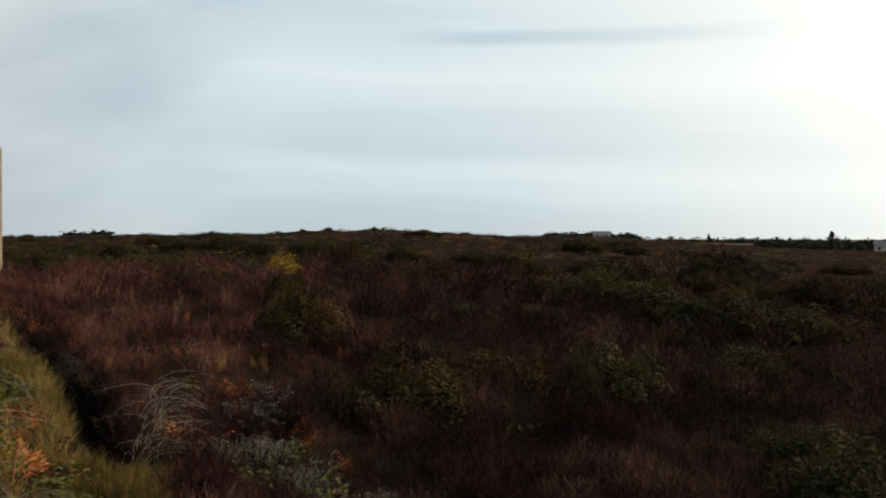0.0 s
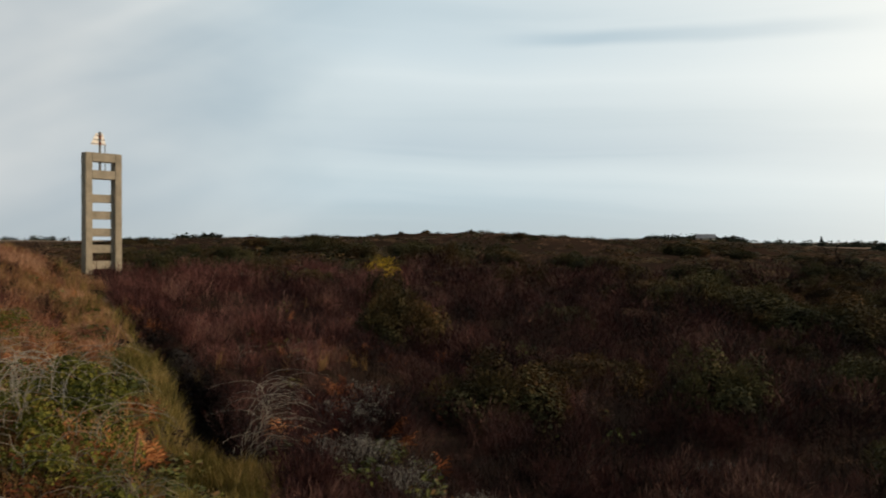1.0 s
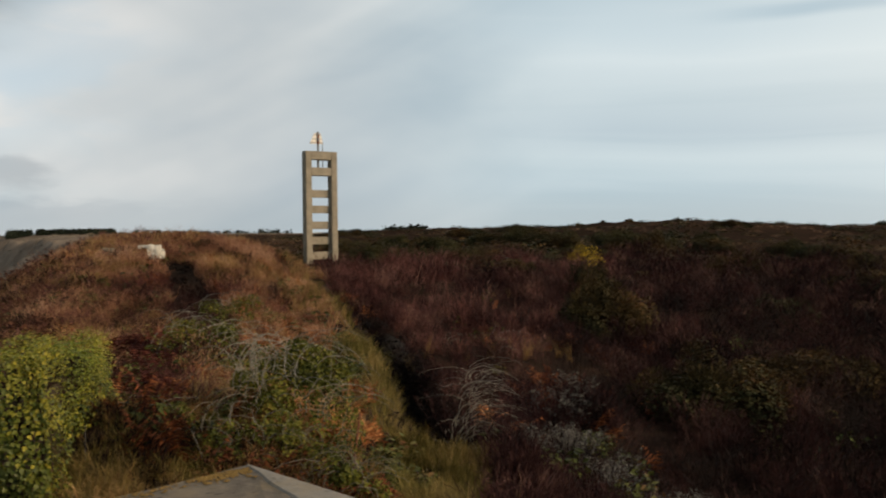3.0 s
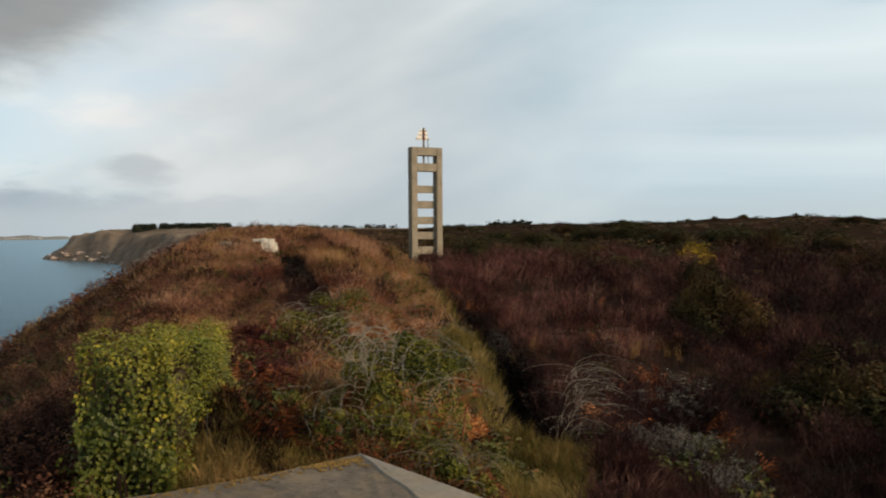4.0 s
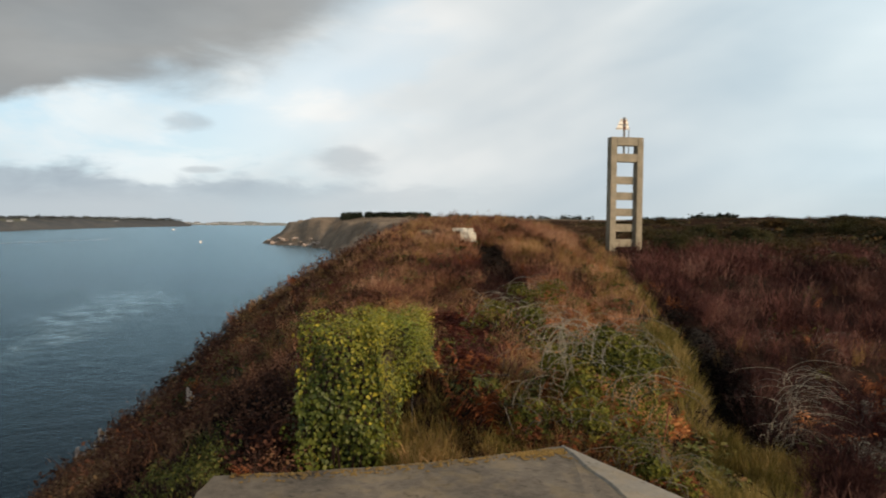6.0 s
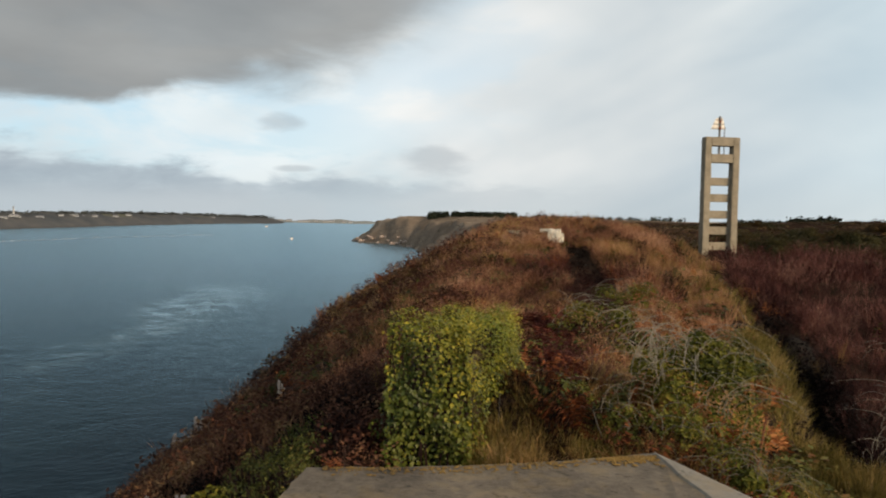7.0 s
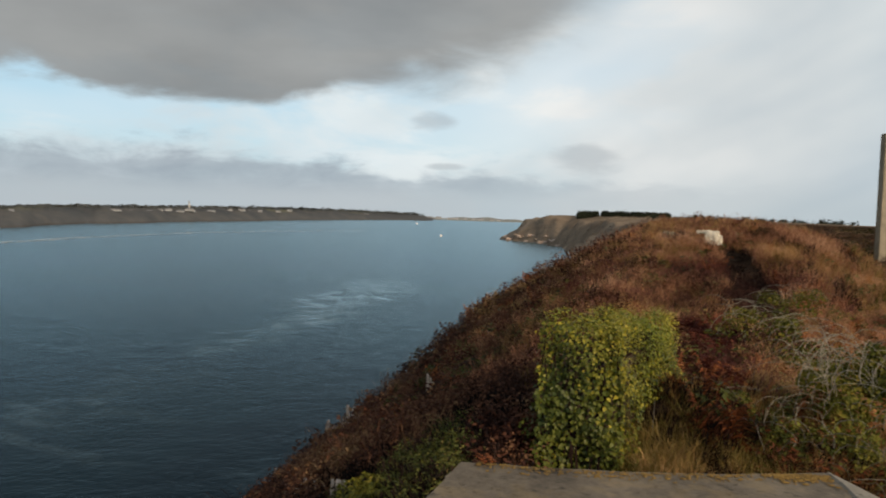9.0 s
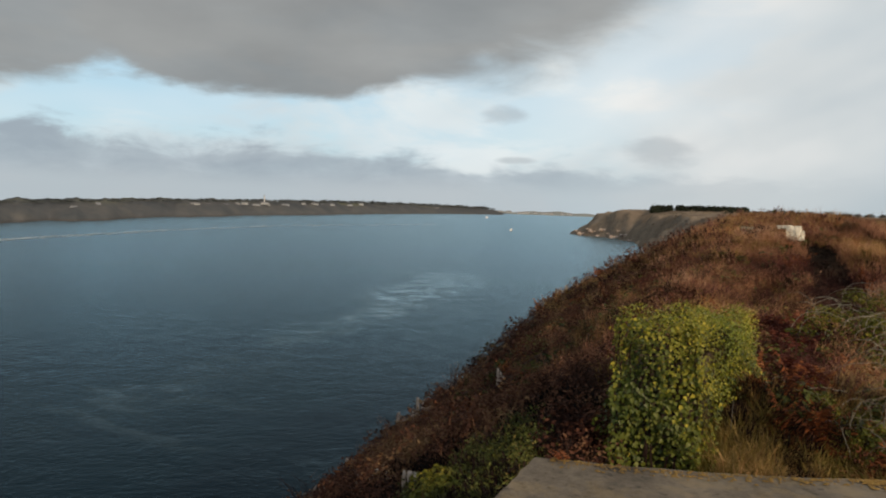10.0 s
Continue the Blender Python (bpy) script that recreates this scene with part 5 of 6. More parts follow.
for i, (az, d, s, h) in enumerate(((-6.5, 60, 6.5, 0.42), (-10.5, 57, 7, 0.45), (-15, 54, 7.5, 0.42), (-19.5, 52, 7.5, 0.45), (-23, 49, 7, 0.5), (-11, 28, 4.0, 0.7), (-13, 58, 6.5, 0.45), (-17, 56, 5.0, 0.45), (-9, 62, 6, 0.4), (-27, 19, 3.6, 0.7), (-24.5, 24, 3.6, 0.55),
                                   (4.0, 25, 4.4, 0.6), (0.5, 29, 3.6, 0.55), (16.5, 52, 3, 0.6), (-20.5, 36, 4, 0.5), (1.5, 70, 6, 0.5), (-5, 84, 7, 0.45), (20, 78, 5, 0.5),
                                   (24, 84, 6, 0.5), (27.5, 82, 5, 0.55), (-32, 28, 4, 0.6), (7, 92, 6, 0.5), (-1, 44, 4, 0.45), (-28.5, 14.5, 2.4, 0.8), (22.5, 100, 7, 0.5), (-15.5, 40, 3, 0.5))):
    place_copy(g0 if i % 2 else g1, az, d, s * 1.08, h * 1.25, i * 53)
for az, d, s in ((-16.3, 57, 1.6), (11.2, 61, 2.2)):
    tagged(place_copy(bl, az, d, s, 0.8, 70), "small gorse bush with yellow-green flowering top", "gorse bush", "gorse bushes on the heath")
spots, az, d = strew(260, -46, 30, 66, 185, lambda x, y, az, d: patchy(x, y, 30.0, 3.0, -0.2))
for i, q in enumerate(spots[:120]):
    s0 = float(np.clip(2.6 + d[i] * 0.030, 3, 8.5) * rng.uniform(0.7, 1.25))
    c = copy_thing(g0 if i % 2 else g1, Matrix())
    c.matrix_world = pose(q[0], q[1], q[2] - 0.1, 0, 0, i * 47) @ Matrix.Diagonal((s0 * 1.25, s0, s0 * float(np.clip(0.80 - d[i] * 0.0024, 0.30, 0.68)), 1))
tagged(place_copy(g1, 38.8, 41, 1.7, 0.9, 20), "small dark gorse bush on the crest of the ridge", "gorse bush", "gorse bushes on the heath")
# bumps on the skyline
for i, (az, d, s) in enumerate(((8.8, 226, 3.6), (5.5, 224, 3.0), (10.6, 226, 2.4), (12.3, 228, 2.2), (2.0, 224, 2.2), (-1.2, 222, 2.0))):
    place_copy(g0 if i % 2 else g1, az, d, s * 0.8, 0.75, i * 37)


def arch_cane(p0, a, reach, high, sweep, r):
    """A dead stem that springs up from p0, arches over towards the angle a and hangs its tip."""
    q = np.linspace(0.0, 1.0, 14)
    ph = q * sweep
    out = reach * (1 - np.cos(ph)) * (1 + 0.25 * q)
    pts = np.stack([p0[0] + math.cos(a) * out, p0[1] + math.sin(a) * out, p0[2] + high * np.sin(ph) * (1 - 0.12 * q)], 1)
    pts = pts + np.cumsum(rng.normal(0, 0.010, (14, 3)), 0)
    return tube(pts, r * np.linspace(1.1, 0.4, 14), 4)


def make_bramble(rx, ry, h, n_leaf, n_cane, leaf=0.032):
    t = empty("bramble_bush")
    bits = [mound(int(n_leaf * 0.7), rx * 0.92, ry * 0.92, h * 0.88, leaf, 12)]
    for k in range(9):
        a, e = k * 2.4 + rng.uniform(0, 0.6), rng.uniform(0.1, 1.3)
        w = rng.uniform(0.22, 0.40)
        v, f = mound(int(n_leaf * 0.11), rx * w, ry * w, h * w, leaf * rng.uniform(0.8, 1.2), 6)
        bits.append((v + [rx * 0.8 * math.cos(a) * math.cos(e), ry * 0.8 * math.sin(a) * math.cos(e), h * 0.78 * math.sin(e)], f))
    v, f = join(bits)
    mesh_object("foliage", v, f, M_BRAMG, t)
    for k in range(n_cane):
        u, w = rng.uniform(-0.70, 0.60), rng.uniform(-0.9, 0.4)
        shell = math.sqrt(max(1 - (u + 0.2) ** 2 * 0.7 - w * w * 0.7, 0.05))
        v, f = arch_cane((rx * u, ry * w, h * (shell * 0.80 - (0.40 * rng.uniform() if k % 3 == 1 else 0.0))), rng.normal(-0.15, 0.65) + (math.pi if rng.uniform() < 0.30 else 0.0),
                         rx * rng.uniform(0.16, 0.42), h * rng.uniform(0.18, 0.42), rng.uniform(1.9, 3.0), 0.0050)
        mesh_object("cane", v, f, M_CANE, t)
    return t


for az, d, rx, ry, h, n, k, label in (
        (32.9, 12.2, 1.2, 1.0, 1.5, 4600, 78, "bramble mound with long pale arching canes on the grassy bank"),
        (38.8, 17.5, 1.3, 1.0, 1.05, 1500, 22, "low spreading bramble mound among bracken"),
        (35.6, 10.2, 0.8, 0.75, 0.95, 1300, 18, "round green bramble bush below the grassy bank"),
        (30.8, 10.4, 0.7, 0.6, 0.75, 900, 16, "low bramble with drooping canes by the rusty stake"),
        (29.0, 9.3, 0.66, 0.6, 0.9, 800, 24, "tangled small bramble with grey canes near the concrete roof"),
        (36.6, 24, 1.6, 1.2, 1.0, 1300, 12, "green bramble clump on the ridge"),
        (36.2, 16.0, 1.2, 0.8, 0.75, 1200, 8, "low bramble with yellow-green leaves above the dead fern"),
        (33.4, 17.5, 1.0, 0.8, 0.7, 900, 6, "small yellow-green bramble in dry grass"),
        (41.5, 11.2, 0.6, 0.6, 0.6, 500, 6, "small bramble in rusty bracken"),
        (62.5, 8.4, 0.8, 0.8, 0.35, 1500, 0, "low green bramble beside the bunker on the slope")):
    t = tagged(make_bramble(rx, ry, h, n, k), label, "bramble bush", "bramble bushes")
    p = on_ground(az, d)
    t.matrix_world = pose(p.x, p.y, p.z - 0.12, 0, 0, az)


def make_canes(n, reach, h, label):
    t = empty("dead_bush")
    for k in range(n):
        tier = (0.22, 0.42, 0.62, 0.80, 1.0)[k % 5] + rng.normal(0, 0.03)
        v, f = arch_cane((rng.normal(-0.25 + 0.10 * (k % 3), 0.10), rng.normal(0, 0.22), h * (tier - 0.25) * 0.95), rng.normal(-0.05, 0.55) + (math.pi if rng.uniform() < 0.12 else 0.0),
                         reach * rng.uniform(0.20, 0.40), h * rng.uniform(0.14, 0.36), rng.uniform(1.9, 3.0), 0.0037)
        mesh_object("cane", v, f, M_CANE, t)
    for k in range(n // 3):
        a = rng.uniform(0, 6.283)
        v, f = tube([(0.2 * math.cos(a), 0.2 * math.sin(a), 0), (0.3 * math.cos(a), 0.3 * math.sin(a), h * 0.5), (0.5 * math.cos(a), 0.4 * math.sin(a), h * rng.uniform(0.7, 1.0))], [0.009, 0.007, 0.004], 4)
        mesh_object("stem", v, f, M_BRUSH, t)
    v, f = mound(900, reach * 0.5, reach * 0.4, h * 0.75, 0.022, 8)
    mesh_object("dry_leaves", v, f, M_BRUSH, t)
    return tagged(t, label, "dead bush", "dead arching bushes")


for az, d, n, reach, h, label in ((20.2, 15.4, 50, 1.2, 1.4, "dead bush of pale arching canes beside the sunken path"),
                                  (19.7, 18.0, 50, 1.4, 1.6, "dead bush of layered pale canes in maroon heath"),
                                  (19.0, 20.5, 18, 1.3, 1.4, "thin dead bush of bowed canes in maroon heath"),
                                  (18.0, 26, 10, 1.3, 1.2, "small arch of pale dead canes in maroon heath"),
                                  (21.6, 27, 9, 1.2, 0.9, "few bowed dead canes above the sunken path")):
    t = make_canes(n, reach, h, label)
    p = on_ground(az, d)
    t.matrix_world = pose(p.x, p.y, p.z - 0.05, 0, 0, az)


def make_shrub(n_forks, label):
    t = empty("bare_shrub")
    bits = []
    for _ in range(n_forks):
        v, f = t_twigs(4, 0.6, 0.0065)
        o = rng.normal(0, 0.20, 2)
        v = np.asarray(v) + [o[0], o[1], 0]
        mesh_object("branch", v, f, M_PALE, t)
        high = v[v[:, 2] > 0.25]
        # lichen sits on the twigs themselves, thicker here and there
        for q in high[rng.integers(0, len(high), 34)]:
            lv, lf = mound(int(rng.integers(5, 16)), *rng.uniform(0.015, 0.06, 3), 0.0085, 3)
            bits.append((lv + q, lf))
    v, f = join(bits)
    tagged(mesh_object("lichen", v, f, M_FLAKE, t), "pale grey lichen on the twigs", kind="stuff")
    return tagged(t, label, "shrub", "bare pale shrubs")


sh0 = make_shrub(6, "grey lichened leafless shrub in dark heath")
sh1 = make_shrub(3, "pale twiggy leafless shrub among dry stalks")
place(sh0, 10.6, 15.6, 1.35, 0.8)
place(sh1, 13.6, 17.0, 1.1, 1.0)
for i, (az, d, s) in enumerate(((13.5, 20.5, 1.4), (15.5, 16.5, 1.1), (12.4, 18.0, 1.2), (6.6, 15.2, 1.0), (13.4, 23, 1.4), (-13, 17, 1.0), (-17, 14.5, 1.1),
                               (4.3, 15, 0.9), (-8.5, 19, 1.0), (-19.5, 13, 0.9), (-11, 22, 1.0))):
    place_copy(sh0 if i % 3 == 0 else sh1, az, d, s * 1.05, 0.9, i * 71)


# ---- the block overgrown with ivy ----
def make_ivy_block():
    def at(az, d):
        a = radians(az)
        return Vector((-math.sin(a) * d, math.cos(a) * d, 0))
    P0, P1, P2 = at(53.35, 8.75), at(47.75, 8.75), at(44.3, 11.9)
    P3 = P0 + (P2 - P1)
    zt, zb = HC - 1.24, HC - 2.95
    t = empty("ivy_covered_block", Matrix.Translation((P0.x, P0.y, zb)))
    tagged(t, "low concrete block thickly overgrown with yellow-green ivy", "ivy block")
    o = Vector((P0.x, P0.y, 0))
    quad = [P0 - o, P1 - o, P2 - o, P3 - o]
    c = sum(quad, Vector()) / 4
    core = [((p - c) * 0.80 + c) for p in quad]
    # soil colour on the core darkens the gaps, standing in for leaf shade
    part("core", prism([(p.x, p.y) for p in core], -0.3, zt - zb - 0.30), M_SOIL, t, "concrete core under the ivy, darkened to stand for shade")
    H = zt - zb
    leaf = np.array([(0, 0, 0), (0.42, 0.22, 0.05), (0.30, 0.52, 0.03), (0.0, 1.0, -0.06), (-0.30, 0.52, 0.03), (-0.42, 0.22, 0.05), (0, 0.42, -0.02)])
    lf = np.array([(0, 1, 6), (1, 2, 6), (2, 3, 6), (3, 4, 6), (4, 5, 6), (5, 0, 6)])
    faces = [(quad[0], quad[1] - quad[0], 1.15), (quad[1], quad[2] - quad[1], 1.0), (quad[3], quad[0] - quad[3], 0.7)]
    M = []
    for org, run, share in faces:
        out = Vector((run.y, -run.x, 0)).normalized()
        if out.dot(org + run / 2 - c) < 0:
            out = -out
        for _ in range(int((3900 if share > 1.1 else 4300 if share > 0.9 else 1200) * share * run.length)):
            u, w = rng.uniform(-0.03, 1.03), rng.uniform(-0.12, 1.02)
            if share == 1.0 and w < 0.50 * min(1, u * 7) + 0.07 * math.sin(u * 11):
                continue
            bulge = 0.10 * math.sin(u * 7 + w * 5) + 0.06 * math.sin(w * 13 + u * 3) + 0.10 * math.sin(math.pi * min(max(w, 0), 1))
            q = org + run * u + out * (bulge * 0.8 + rng.uniform(-0.15, 0.07)) + Vector((0, 0, (H + 0.05 - 0.20 * (0.0 if share == 1.15 else u if share == 1.0 else 1 - u)) * w * (1 + 0.03 * math.sin(u * 9))))
            M.append((q, out * rng.uniform(0.5, 1.0) + Vector((rng.normal(0, 0.35), rng.normal(0, 0.35), rng.uniform(-0.1, 0.8))), w))
    for _ in range(4200):
        u, w = rng.uniform(-0.03, 1.03), rng.uniform(-0.03, 1.03)
        q = quad[0] + (quad[1] - quad[0]) * u + (quad[3] - quad[0]) * w
        q = q + Vector((0, 0, H + 0.05 - 0.20 * w + 0.06 * math.sin(u * 8) + 0.07 * math.sin(w * 11 + 1) + rng.uniform(-0.08, 0.10)))
        M.append((q, Vector((rng.normal(0, 0.5), rng.normal(0, 0.5), 1.0)), 1.2))
    order = sorted(range(len(M)), key=lambda i: (M[i][0] + o).length)
    singles = set(order[200:500:1])
    me = bpy.data.meshes.new("leaf")
    me.from_pydata(leaf.tolist(), [], lf.tolist())
    me.materials.append(M_IVY)
    rest, young = [], []
    for i, (q, nrm, w) in enumerate(M):
        nrm.normalize()
        down = Vector((rng.normal(0, 0.5), rng.normal(0, 0.5), -1 + rng.uniform(0, 0.5)))
        y = (down - nrm * down.dot(nrm)).normalized()
        x = y.cross(nrm)
        s = (rng.uniform(0.032, 0.064) if w < 0.75 else rng.uniform(0.028, 0.052)) * (1.0 if (q - quad[1]).dot(quad[0] - quad[1]) > 0.0 and w < 1.1 else 0.72)
        m = Matrix((x, y, nrm)).transposed().to_4x4()
        m = Matrix.Translation(q) @ m @ Matrix.Scale(s, 4)
        if i in singles:
            ob = new("leaf", me)
            ob.parent = t
            ob.matrix_local = m
        else:
            A4 = np.array(m)
            # the 0.40 share of yellow off the front paints the sun on that side
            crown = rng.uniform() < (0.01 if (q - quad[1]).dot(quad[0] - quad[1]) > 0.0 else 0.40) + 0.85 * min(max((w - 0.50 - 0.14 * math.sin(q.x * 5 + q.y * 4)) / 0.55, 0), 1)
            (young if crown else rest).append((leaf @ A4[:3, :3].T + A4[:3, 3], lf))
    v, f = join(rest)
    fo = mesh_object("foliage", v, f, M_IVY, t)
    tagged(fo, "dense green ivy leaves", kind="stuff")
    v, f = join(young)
    tagged(mesh_object("yellow_foliage", v, f, M_IVYTOP, t), "yellow ivy leaves, young along the top, painted sunlight on the right side", kind="stuff")
    for k in range(14):
        u = rng.uniform(0, 1)
        q = quad[0] + (quad[1] - quad[0]) * u
        pts = [(q.x + 0.04 * math.sin(j * 1.7 + k), q.y, j * H / 7) for j in range(8)]
        v, f = tube(pts, [0.014 - 0.001 * j for j in range(8)], 4)
        mesh_object("vine", v, f, M_BRUSH, t)


make_ivy_block()


# ---- rusty stake on the bank ----
p = on_ground(28.5, 10.6)
v, f = tube([(0, 0, -0.2), (0.04, 0.0, 0.50), (0.11, 0.02, 1.05)], [0.016, 0.015, 0.013], 6)
stake = mesh_object("iron_stake", v, f, M_RUST)
stake.matrix_world = Matrix.Translation(p)
tagged(stake, "thin rusty iron stake leaning in the grass bank", "stake")


p = on_ground(45.7, 9.4)
v, f = tube([(0, 0, -0.1), (0.01, 0.01, 0.25), (0.03, 0.0, 0.52)], [0.006, 0.005, 0.003], 5)
stem = mesh_object("withered_plant", v, f, M_PALE)
stem.matrix_world = Matrix.Translation(p)
tagged(stem, "thin pale withered plant standing in the grass beside the ivy", "plant")


# ---- outcrops on the cliff slope ----
def make_rock(az, d, width, top_el, shards=4, label="pale streaked rock outcrop on the cliff slope", sink=0.6):
    """Upright split slabs of rock, whose highest point lies top_el above the horizon of the lens."""
    p = on_ground(az, d)
    high = min(max(HC + d * math.tan(radians(top_el)) - p.z, width * 0.35), width * (2.4 if d < 30 else 1.5) if d < 100 else width * 0.45)
    rr = random.Random(int(az * 100 + d))
    bits = bmesh.new()
    for k in range(shards):
        bm = bmesh.new()
        h = high * (1.0 if k == 0 else rr.uniform(0.45, 0.9))
        cx, cy, w = (k - (shards - 1) / 2) * width * 0.42, rr.uniform(-0.3, 0.3) * width, width * (rr.uniform(0.32, 0.6) if d < 60 else rr.uniform(0.6, 1.0))
        for _ in range(18):
            z = rr.uniform(-sink, 1.0) * (h if h > 0 else 1)
            taper = 1.0 - 0.22 * max(z, 0) / max(h, 0.1)
            bm.verts.new((cx + rr.uniform(-0.5, 0.5) * w * taper, cy + rr.uniform(-0.6, 0.6) * w * taper, z))
        for dx, dy in ((-0.3, -0.2), (0.25, -0.3), (0.3, 0.25), (-0.2, 0.3)):
            bm.verts.new((cx + dx * w, cy + dy * w, h * rr.uniform(0.85, 1.0)))
        bmesh.ops.convex_hull(bm, input=bm.verts[:])
        bmesh.ops.delete(bm, geom=[v for v in bm.verts if not v.link_faces], context="VERTS")
        me = bpy.data.meshes.new("shard")
        bm.to_mesh(me)
        bm.free()
        bits.from_mesh(me)
        bpy.data.meshes.remove(me)
    bmesh.ops.subdivide_edges(bits, edges=bits.edges[:], cuts=1)
    for v in bits.verts:
        v.co += noise.noise_vector(v.co * (4.0 / width)) * width * 0.06
    ob = part("rock", bits, M_ROCK)
    ob.matrix_world = pose(p.x, p.y, p.z, rr.uniform(-6, 6), rr.uniform(-6, 6), az + rr.uniform(-20, 20))
    return tagged(ob, label, "rock", "rocks on the cliff slope")


for az, d, w, el, k in ROCKS:
    make_rock(az, d, w, el, k)
for i in range(11):
    az = 52.2 + 3.7 * i / 10
    dd = np.arange(800.0, 1600, 2)
    q = np.where(land(-np.sin(radians(az)) * dd, np.cos(radians(az)) * dd) > 1.0 + 5 * (i % 3))[0]
    if len(q):
        make_rock(az, float(dd[q[0]]), 5.0 + 4 * (i % 2), -math.degrees(math.atan2(46 - 4 * (i % 4), dd[q[0]])), 4, "pale split rock at the foot of the distant headland", 0.9)


# ---- woods, houses and boats far off ----
def wood(pairs, size, tall):
    out = []
    for a0, a1, d, n, k in pairs:
        p, az, dd = strew(n, a0, a1, d, d * 1.06, lambda x, y, az, d: land(x, y) > (40 if a0 > 44 else 1))
        p[:, 2] -= 0.5
        out.append(scatter(K_LEAF, p, size * k, tall * (1.5 if a0 > 44 else 1.0)))
    return out


stuff("far_wood", wood(((44.6, 49.1, 1380, 1700, 0.80), (49.5, 50.8, 1380, 420, 0.75), (23.4, 26.2, 560, 150, 0.8), (16.5, 30, 640, 160, 0.5), (-13.2, -6.8, 490, 300, 0.60),
                        (-30, -13, 900, 260, 0.9), (-27.5, -21, 480, 120, 0.62), (-45, -25, 520, 200, 0.8), (33, 46, 900, 120, 0.7)), 11.0, 0.75), M_WOOD,
      "dark wind-shaped woods along the horizon", "wood")
sa_, sd_ = rng.uniform(62, 100, 560), rng.uniform(120, 420, 560)
w_ = np.interp(sa_, SH_AZ, SH_D)
sd_ = w_ + sd_ * w_ / 1700
hh = np.interp(sa_, SH_AZ, SH_H) * 0.90
pts = np.stack([-np.sin(np.radians(sa_)) * sd_, np.cos(np.radians(sa_)) * sd_, hh], 1)
stuff("shore_trees", [scatter(K_LEAF, pts, 20.0 * sd_ / 2200, 0.40)], M_COPSE, "hedges and copses on the opposite shore, greyed by painted haze", "wood")


def make_tree(az, d, h, w):
    t = empty("tree")
    v, f = tube([(0, 0, -0.5), (0.1, 0, h * 0.4), (0, 0.1, h * 0.8)], [0.05 * h, 0.035 * h, 0.01 * h], 6)
    mesh_object("trunk", v, f, M_BRUSH, t)
    v, f = join([(a + [0, 0, h * z], b) for z, r in ((0.12, 0.5), (0.35, 0.45), (0.6, 0.3), (0.8, 0.15)) for a, b in [mound(70, w * r, w * r, h * 0.3, 0.07 * h, 5)]])
    mesh_object("crown", v, f, M_WOOD, t)
    p = on_ground(az, d)
    t.matrix_world = Matrix.Translation(p)
    return tagged(t, "solitary dark conifer on the far skyline", "tree", "trees on the far skyline")


for az, d, h, w in ((-18.0, 600, 7, 4), (-25.6, 470, 9, 9), (-29.3, 470, 8, 8), (-22.3, 640, 7, 8)):
    make_tree(az, d, h, w)


def make_house(pos, turn, w, dep, h, label):
    t = empty("house", Matrix.Translation(pos) @ pose(0, 0, 0, 0, 0, turn))
    wall = part("wall", box(w, dep, h + 2, (0, 0, h / 2 - 1), 0.05), M_PLASTER if pos.length > 900 else M_WHITE, t)
    bm = bmesh.new()
    e = 0.3
    L, R = [[bm.verts.new((sx * (w / 2 + e), y, z)) for y, z in ((-dep / 2 - e, h), (0, h + dep * 0.42), (dep / 2 + e, h))] for sx in (-1, 1)]
    bm.faces.new(L), bm.faces.new(R[::-1])
    for i, j in ((0, 1), (1, 2), (2, 0)):
        bm.faces.new((L[i], R[i], R[j], L[j]))
    bmesh.ops.recalc_face_normals(bm, faces=bm.faces[:])
    part("roof", bm, M_ROOF, t)
    n = max(2, int(w / 5))
    for k in range(n):
        x = -w / 2 + w * (k + 0.5) / n
        part("window", box(min(1.4, w / n * 0.4), 0.12, 1.5, (x, -dep / 2 - 0.03, h * 0.55), 0.0), M_PANE, wall, "dark window")
    return tagged(t, label, "house", "white houses far off")


p = on_ground(-10.8, 470)
make_house(p, -10.8, 10, 5, 2.2, "long white farmhouse in front of a dark wood")
p = on_ground(-28.6, 455)
make_house(p, -28.6, 9, 6, 3.2, "small white house by a field")
for k in range(18):
    az = 71 + 14 * ((k * 0.618) % 1) if k % 4 else 66 + 26 * ((k * 0.618) % 1)
    w_ = float(np.interp(az, SH_AZ, SH_D))
    d = w_ + w_ / 1700 * rng.uniform(70, 130)
    h = float(np.interp(az, SH_AZ, SH_H)) * rng.uniform(0.62, 0.8)
    a = radians(az)
    make_house(Vector((-math.sin(a) * d, math.cos(a) * d, h)), az + rng.uniform(-25, 25), rng.uniform(7, 24), rng.uniform(5, 8), rng.uniform(1.3, 2.6) * d / 2200, "pale building on the opposite shore")
a, d = radians(78.3), 2290
t = empty("signal_mast", Matrix.Translation((-math.sin(a) * d, math.cos(a) * d, 28)))
tagged(t, "white signal mast on the opposite shore", "mast")
v, f = tube([(0, 0, -6), (0, 0, 14), (0, 0, 27)], [2.4, 2.0, 1.4], 10)
mesh_object("shaft", v, f, M_PLASTER, t)
v, f = tube([(7, 0, -6), (7, 0, 20)], [1.0, 0.8], 8)
mesh_object("shaft", v, f, M_PAINT, t)
part("base_building", box(22, 10, 9, (-8, 0, 2), 0.1), M_WHITE, t)
for k in range(10):
    az = 56.5 + k * 0.62 + rng.uniform(-0.2, 0.2)
    a, d = radians(az), 4655
    make_house(Vector((-math.sin(a) * d, math.cos(a) * d, rng.uniform(4, 9))), az, rng.uniform(15, 40), 12, rng.uniform(3, 6), "pale harbour building on the horizon")


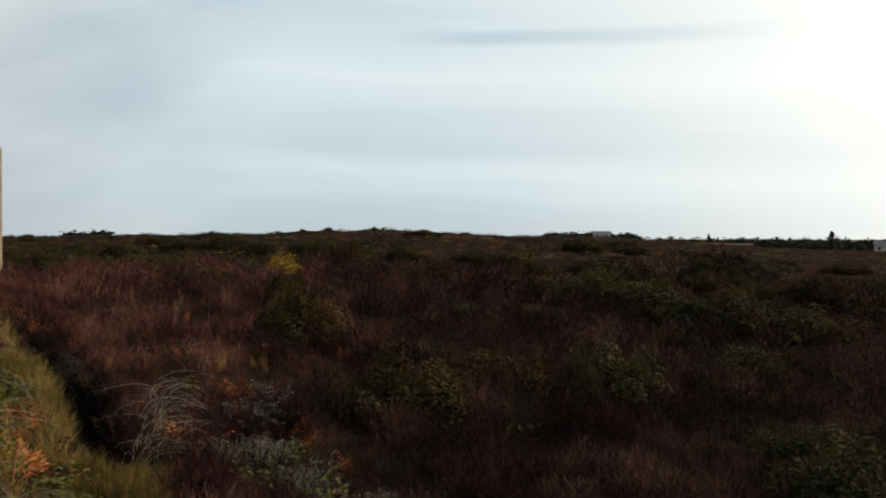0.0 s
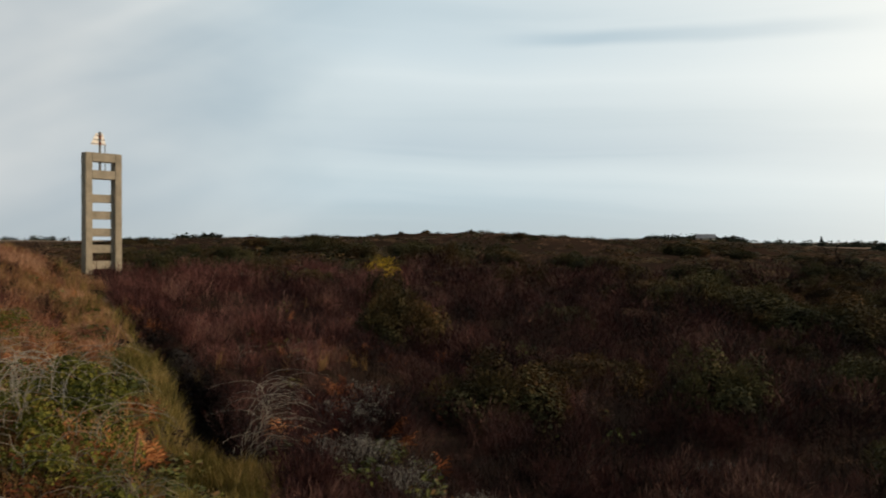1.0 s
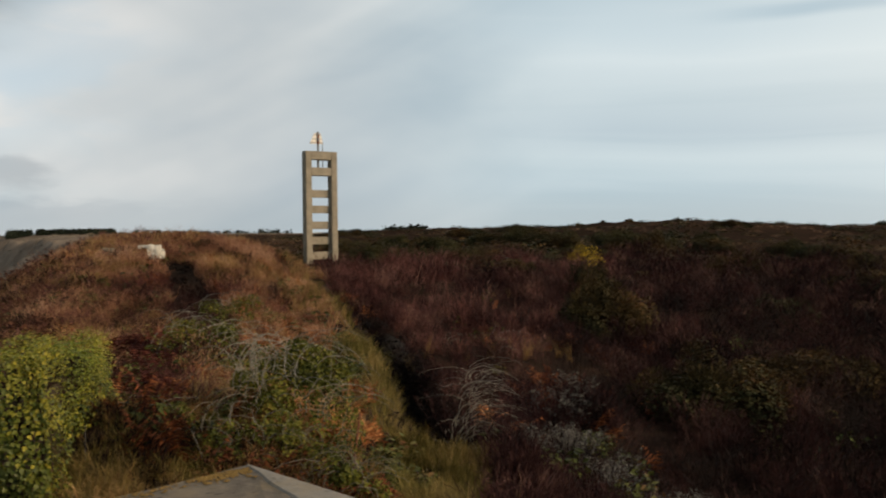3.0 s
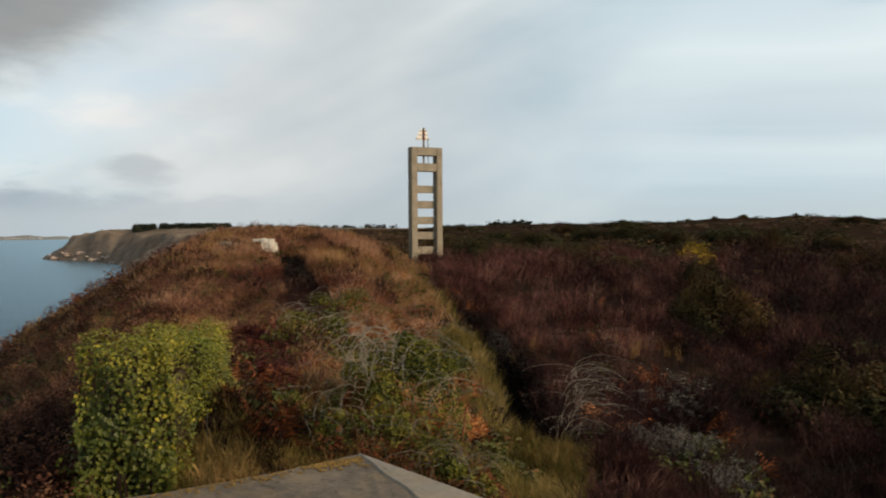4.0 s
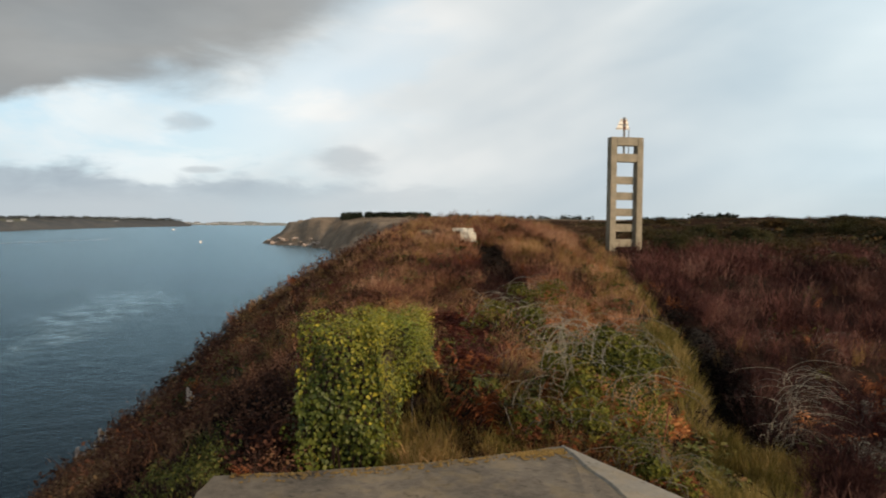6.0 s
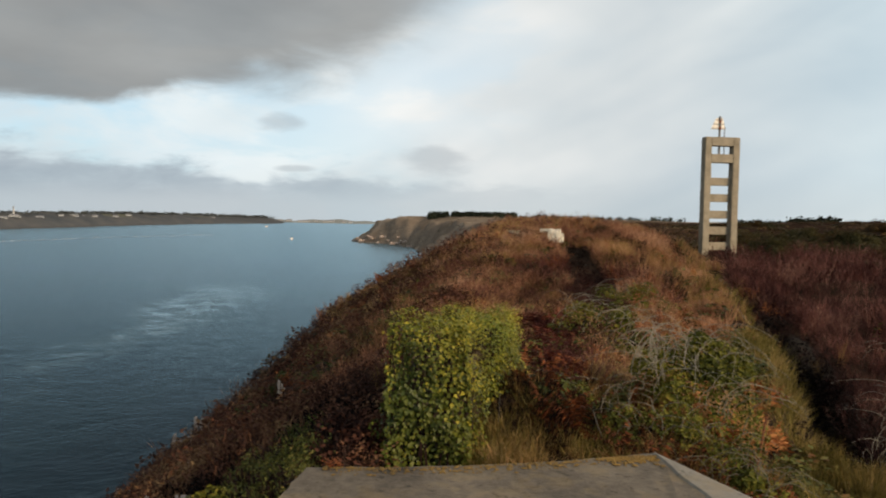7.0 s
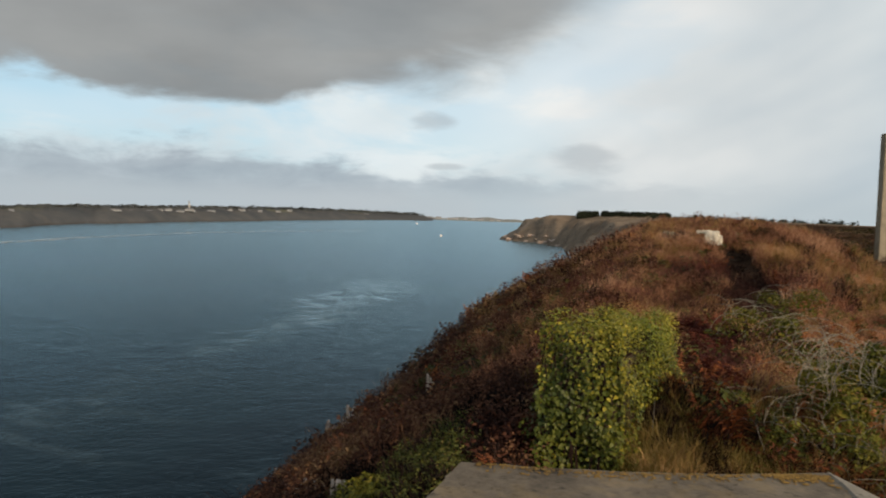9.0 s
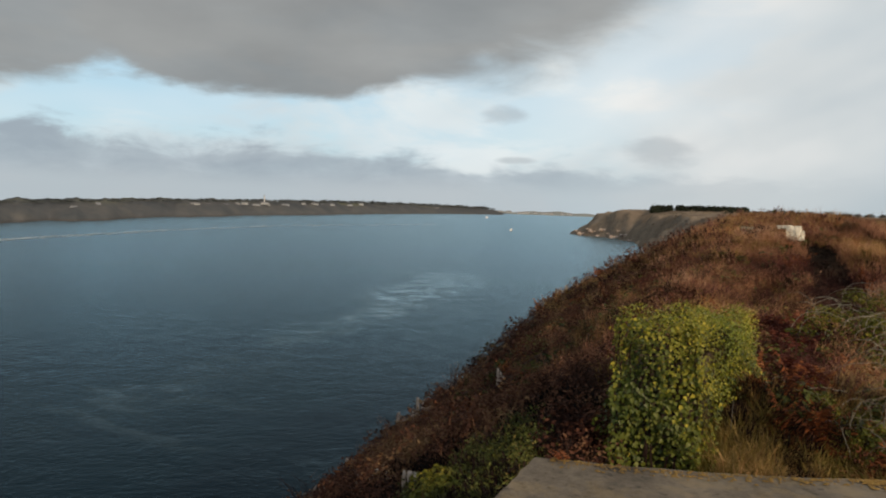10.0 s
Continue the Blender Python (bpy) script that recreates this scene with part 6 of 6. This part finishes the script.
def make_boat(az, d, length, turn):
    a = radians(az)
    t = empty("motor_boat", pose(-math.sin(a) * d, math.cos(a) * d, 0, 0, 0, turn))
    bm = box(length, length * 0.28, length * 0.14, (0, 0, length * 0.06), 0.05)
    for v in bm.verts:
        if v.co.x > 0:
            v.co.y *= 0.35
        if v.co.z < 0:
            v.co.y *= 0.7
    part("hull", bm, M_PAINT, t)
    cabin = part("cabin", box(length * 0.3, length * 0.2, length * 0.14, (-length * 0.08, 0, length * 0.19), 0.05), M_PAINT, t)
    part("windscreen", box(length * 0.02, length * 0.17, length * 0.07, (length * 0.085, 0, length * 0.21), 0.01), M_PANE, cabin, "dark windscreen")
    return tagged(t, "small white motor boat on the strait", "boat", "boats on the strait")


make_boat(60.6, 1560, 15, 150)
make_boat(62.4, 2900, 20, 170)


# ---- foam where the tide streams meet ----
def foam(line, width, label):
    out = []
    pts = np.array([(-math.sin(radians(a)) * d, math.cos(radians(a)) * d) for a, d in line])
    t = np.linspace(0, len(pts) - 1, 260)
    x, y = np.interp(t, np.arange(len(pts)), pts[:, 0]), np.interp(t, np.arange(len(pts)), pts[:, 1])
    for i in range(259):
        for _ in range(2):
            cx, cy = x[i] + rng.normal(0, width), y[i] + rng.normal(0, width)
            L, w = rng.uniform(5, 18), rng.uniform(0.25, 1.1)
            an = math.atan2(y[i + 1] - y[i], x[i + 1] - x[i]) + rng.normal(0, 0.25)
            c, s = math.cos(an), math.sin(an)
            q = np.array([(-L, 0), (-L * 0.3, w), (L, 0.2 * w), (L * 0.2, -w)])
            v = np.stack([cx + q[:, 0] * c - q[:, 1] * s, cy + q[:, 0] * s + q[:, 1] * c, np.full(4, rng.uniform(0.08, 0.6))], 1)
            out.append((v, np.array([(0, 2, 1), (0, 3, 2)])))
    return stuff("foam", out, M_FOAM, label, "foam")


foam(((97, 820), (90, 960), (84.6, 1130), (78, 1370), (72, 1580), (66, 1800)), 4.0, "thin pale line of foam between two currents")


# ---- a withered tuft rooted at the roof's corner ----
v, f = scatter(K_BRACK, np.array([(-4.72, 3.10, TOP)]), 0.12, 0.7, 0.2)
tagged(mesh_object("withered_tuft", v, f, M_BRACKEN), "small withered red-brown tuft on the corner of the concrete roof", "plant")


# ---- single ferns and tussocks near the bunker ----
def make_fern(n):
    t = empty("bracken_fern")
    for k in range(n):
        v, f = t_bracken(1, 15, 0.20)
        mesh_object("frond", v, f, M_BRACKEN, t)
    return tagged(t, "withered rust-brown bracken fern on the ridge", "fern", "single ferns near the bunker")


ferns = [make_fern(6), make_fern(5), make_fern(7)]
for t in ferns:
    t.matrix_world = Matrix.Translation(on_ground(40.0 + 2 * ferns.index(t), 9.6 + ferns.index(t)))
spots, az, d = strew(60, 33, 45, 9.4, 16, lambda x, y, az, d: ditch_gap(x, y) > 2.0)
for i, q in enumerate(spots[:34]):
    c = copy_thing(ferns[i % 3], Matrix())
    s = rng.uniform(0.40, 0.75)
    c.matrix_world = pose(q[0], q[1], q[2], 0, 0, rng.uniform(0, 360)) @ Matrix.Scale(s, 4)


def make_tussock(k, label):
    v, f = t_grass(70, 0.20, 0.95, 0.007)
    return tagged(mesh_object("grass_tussock", v, f, M_GRASS), label, "grass", "single tussocks near the bunker")


tus = [make_tussock(k, "drooping straw-coloured grass tussock near the concrete roof") for k in range(3)]
for k, t in enumerate(tus):
    t.matrix_world = Matrix.Translation(on_ground(41.0 + 2.2 * k, 8.0 + 0.3 * k)) @ Matrix.Scale(0.6, 4)
spots, az, d = strew(120, 26, 41, 7.4, 13, lambda x, y, az, d: (ditch_gap(x, y) > 0.8))
for i, q in enumerate(spots[:54]):
    c = copy_thing(tus[i % 3], Matrix())
    c.matrix_world = pose(q[0], q[1], q[2], 0, 0, rng.uniform(0, 360)) @ Matrix.Scale(rng.uniform(0.4, 0.75), 4)
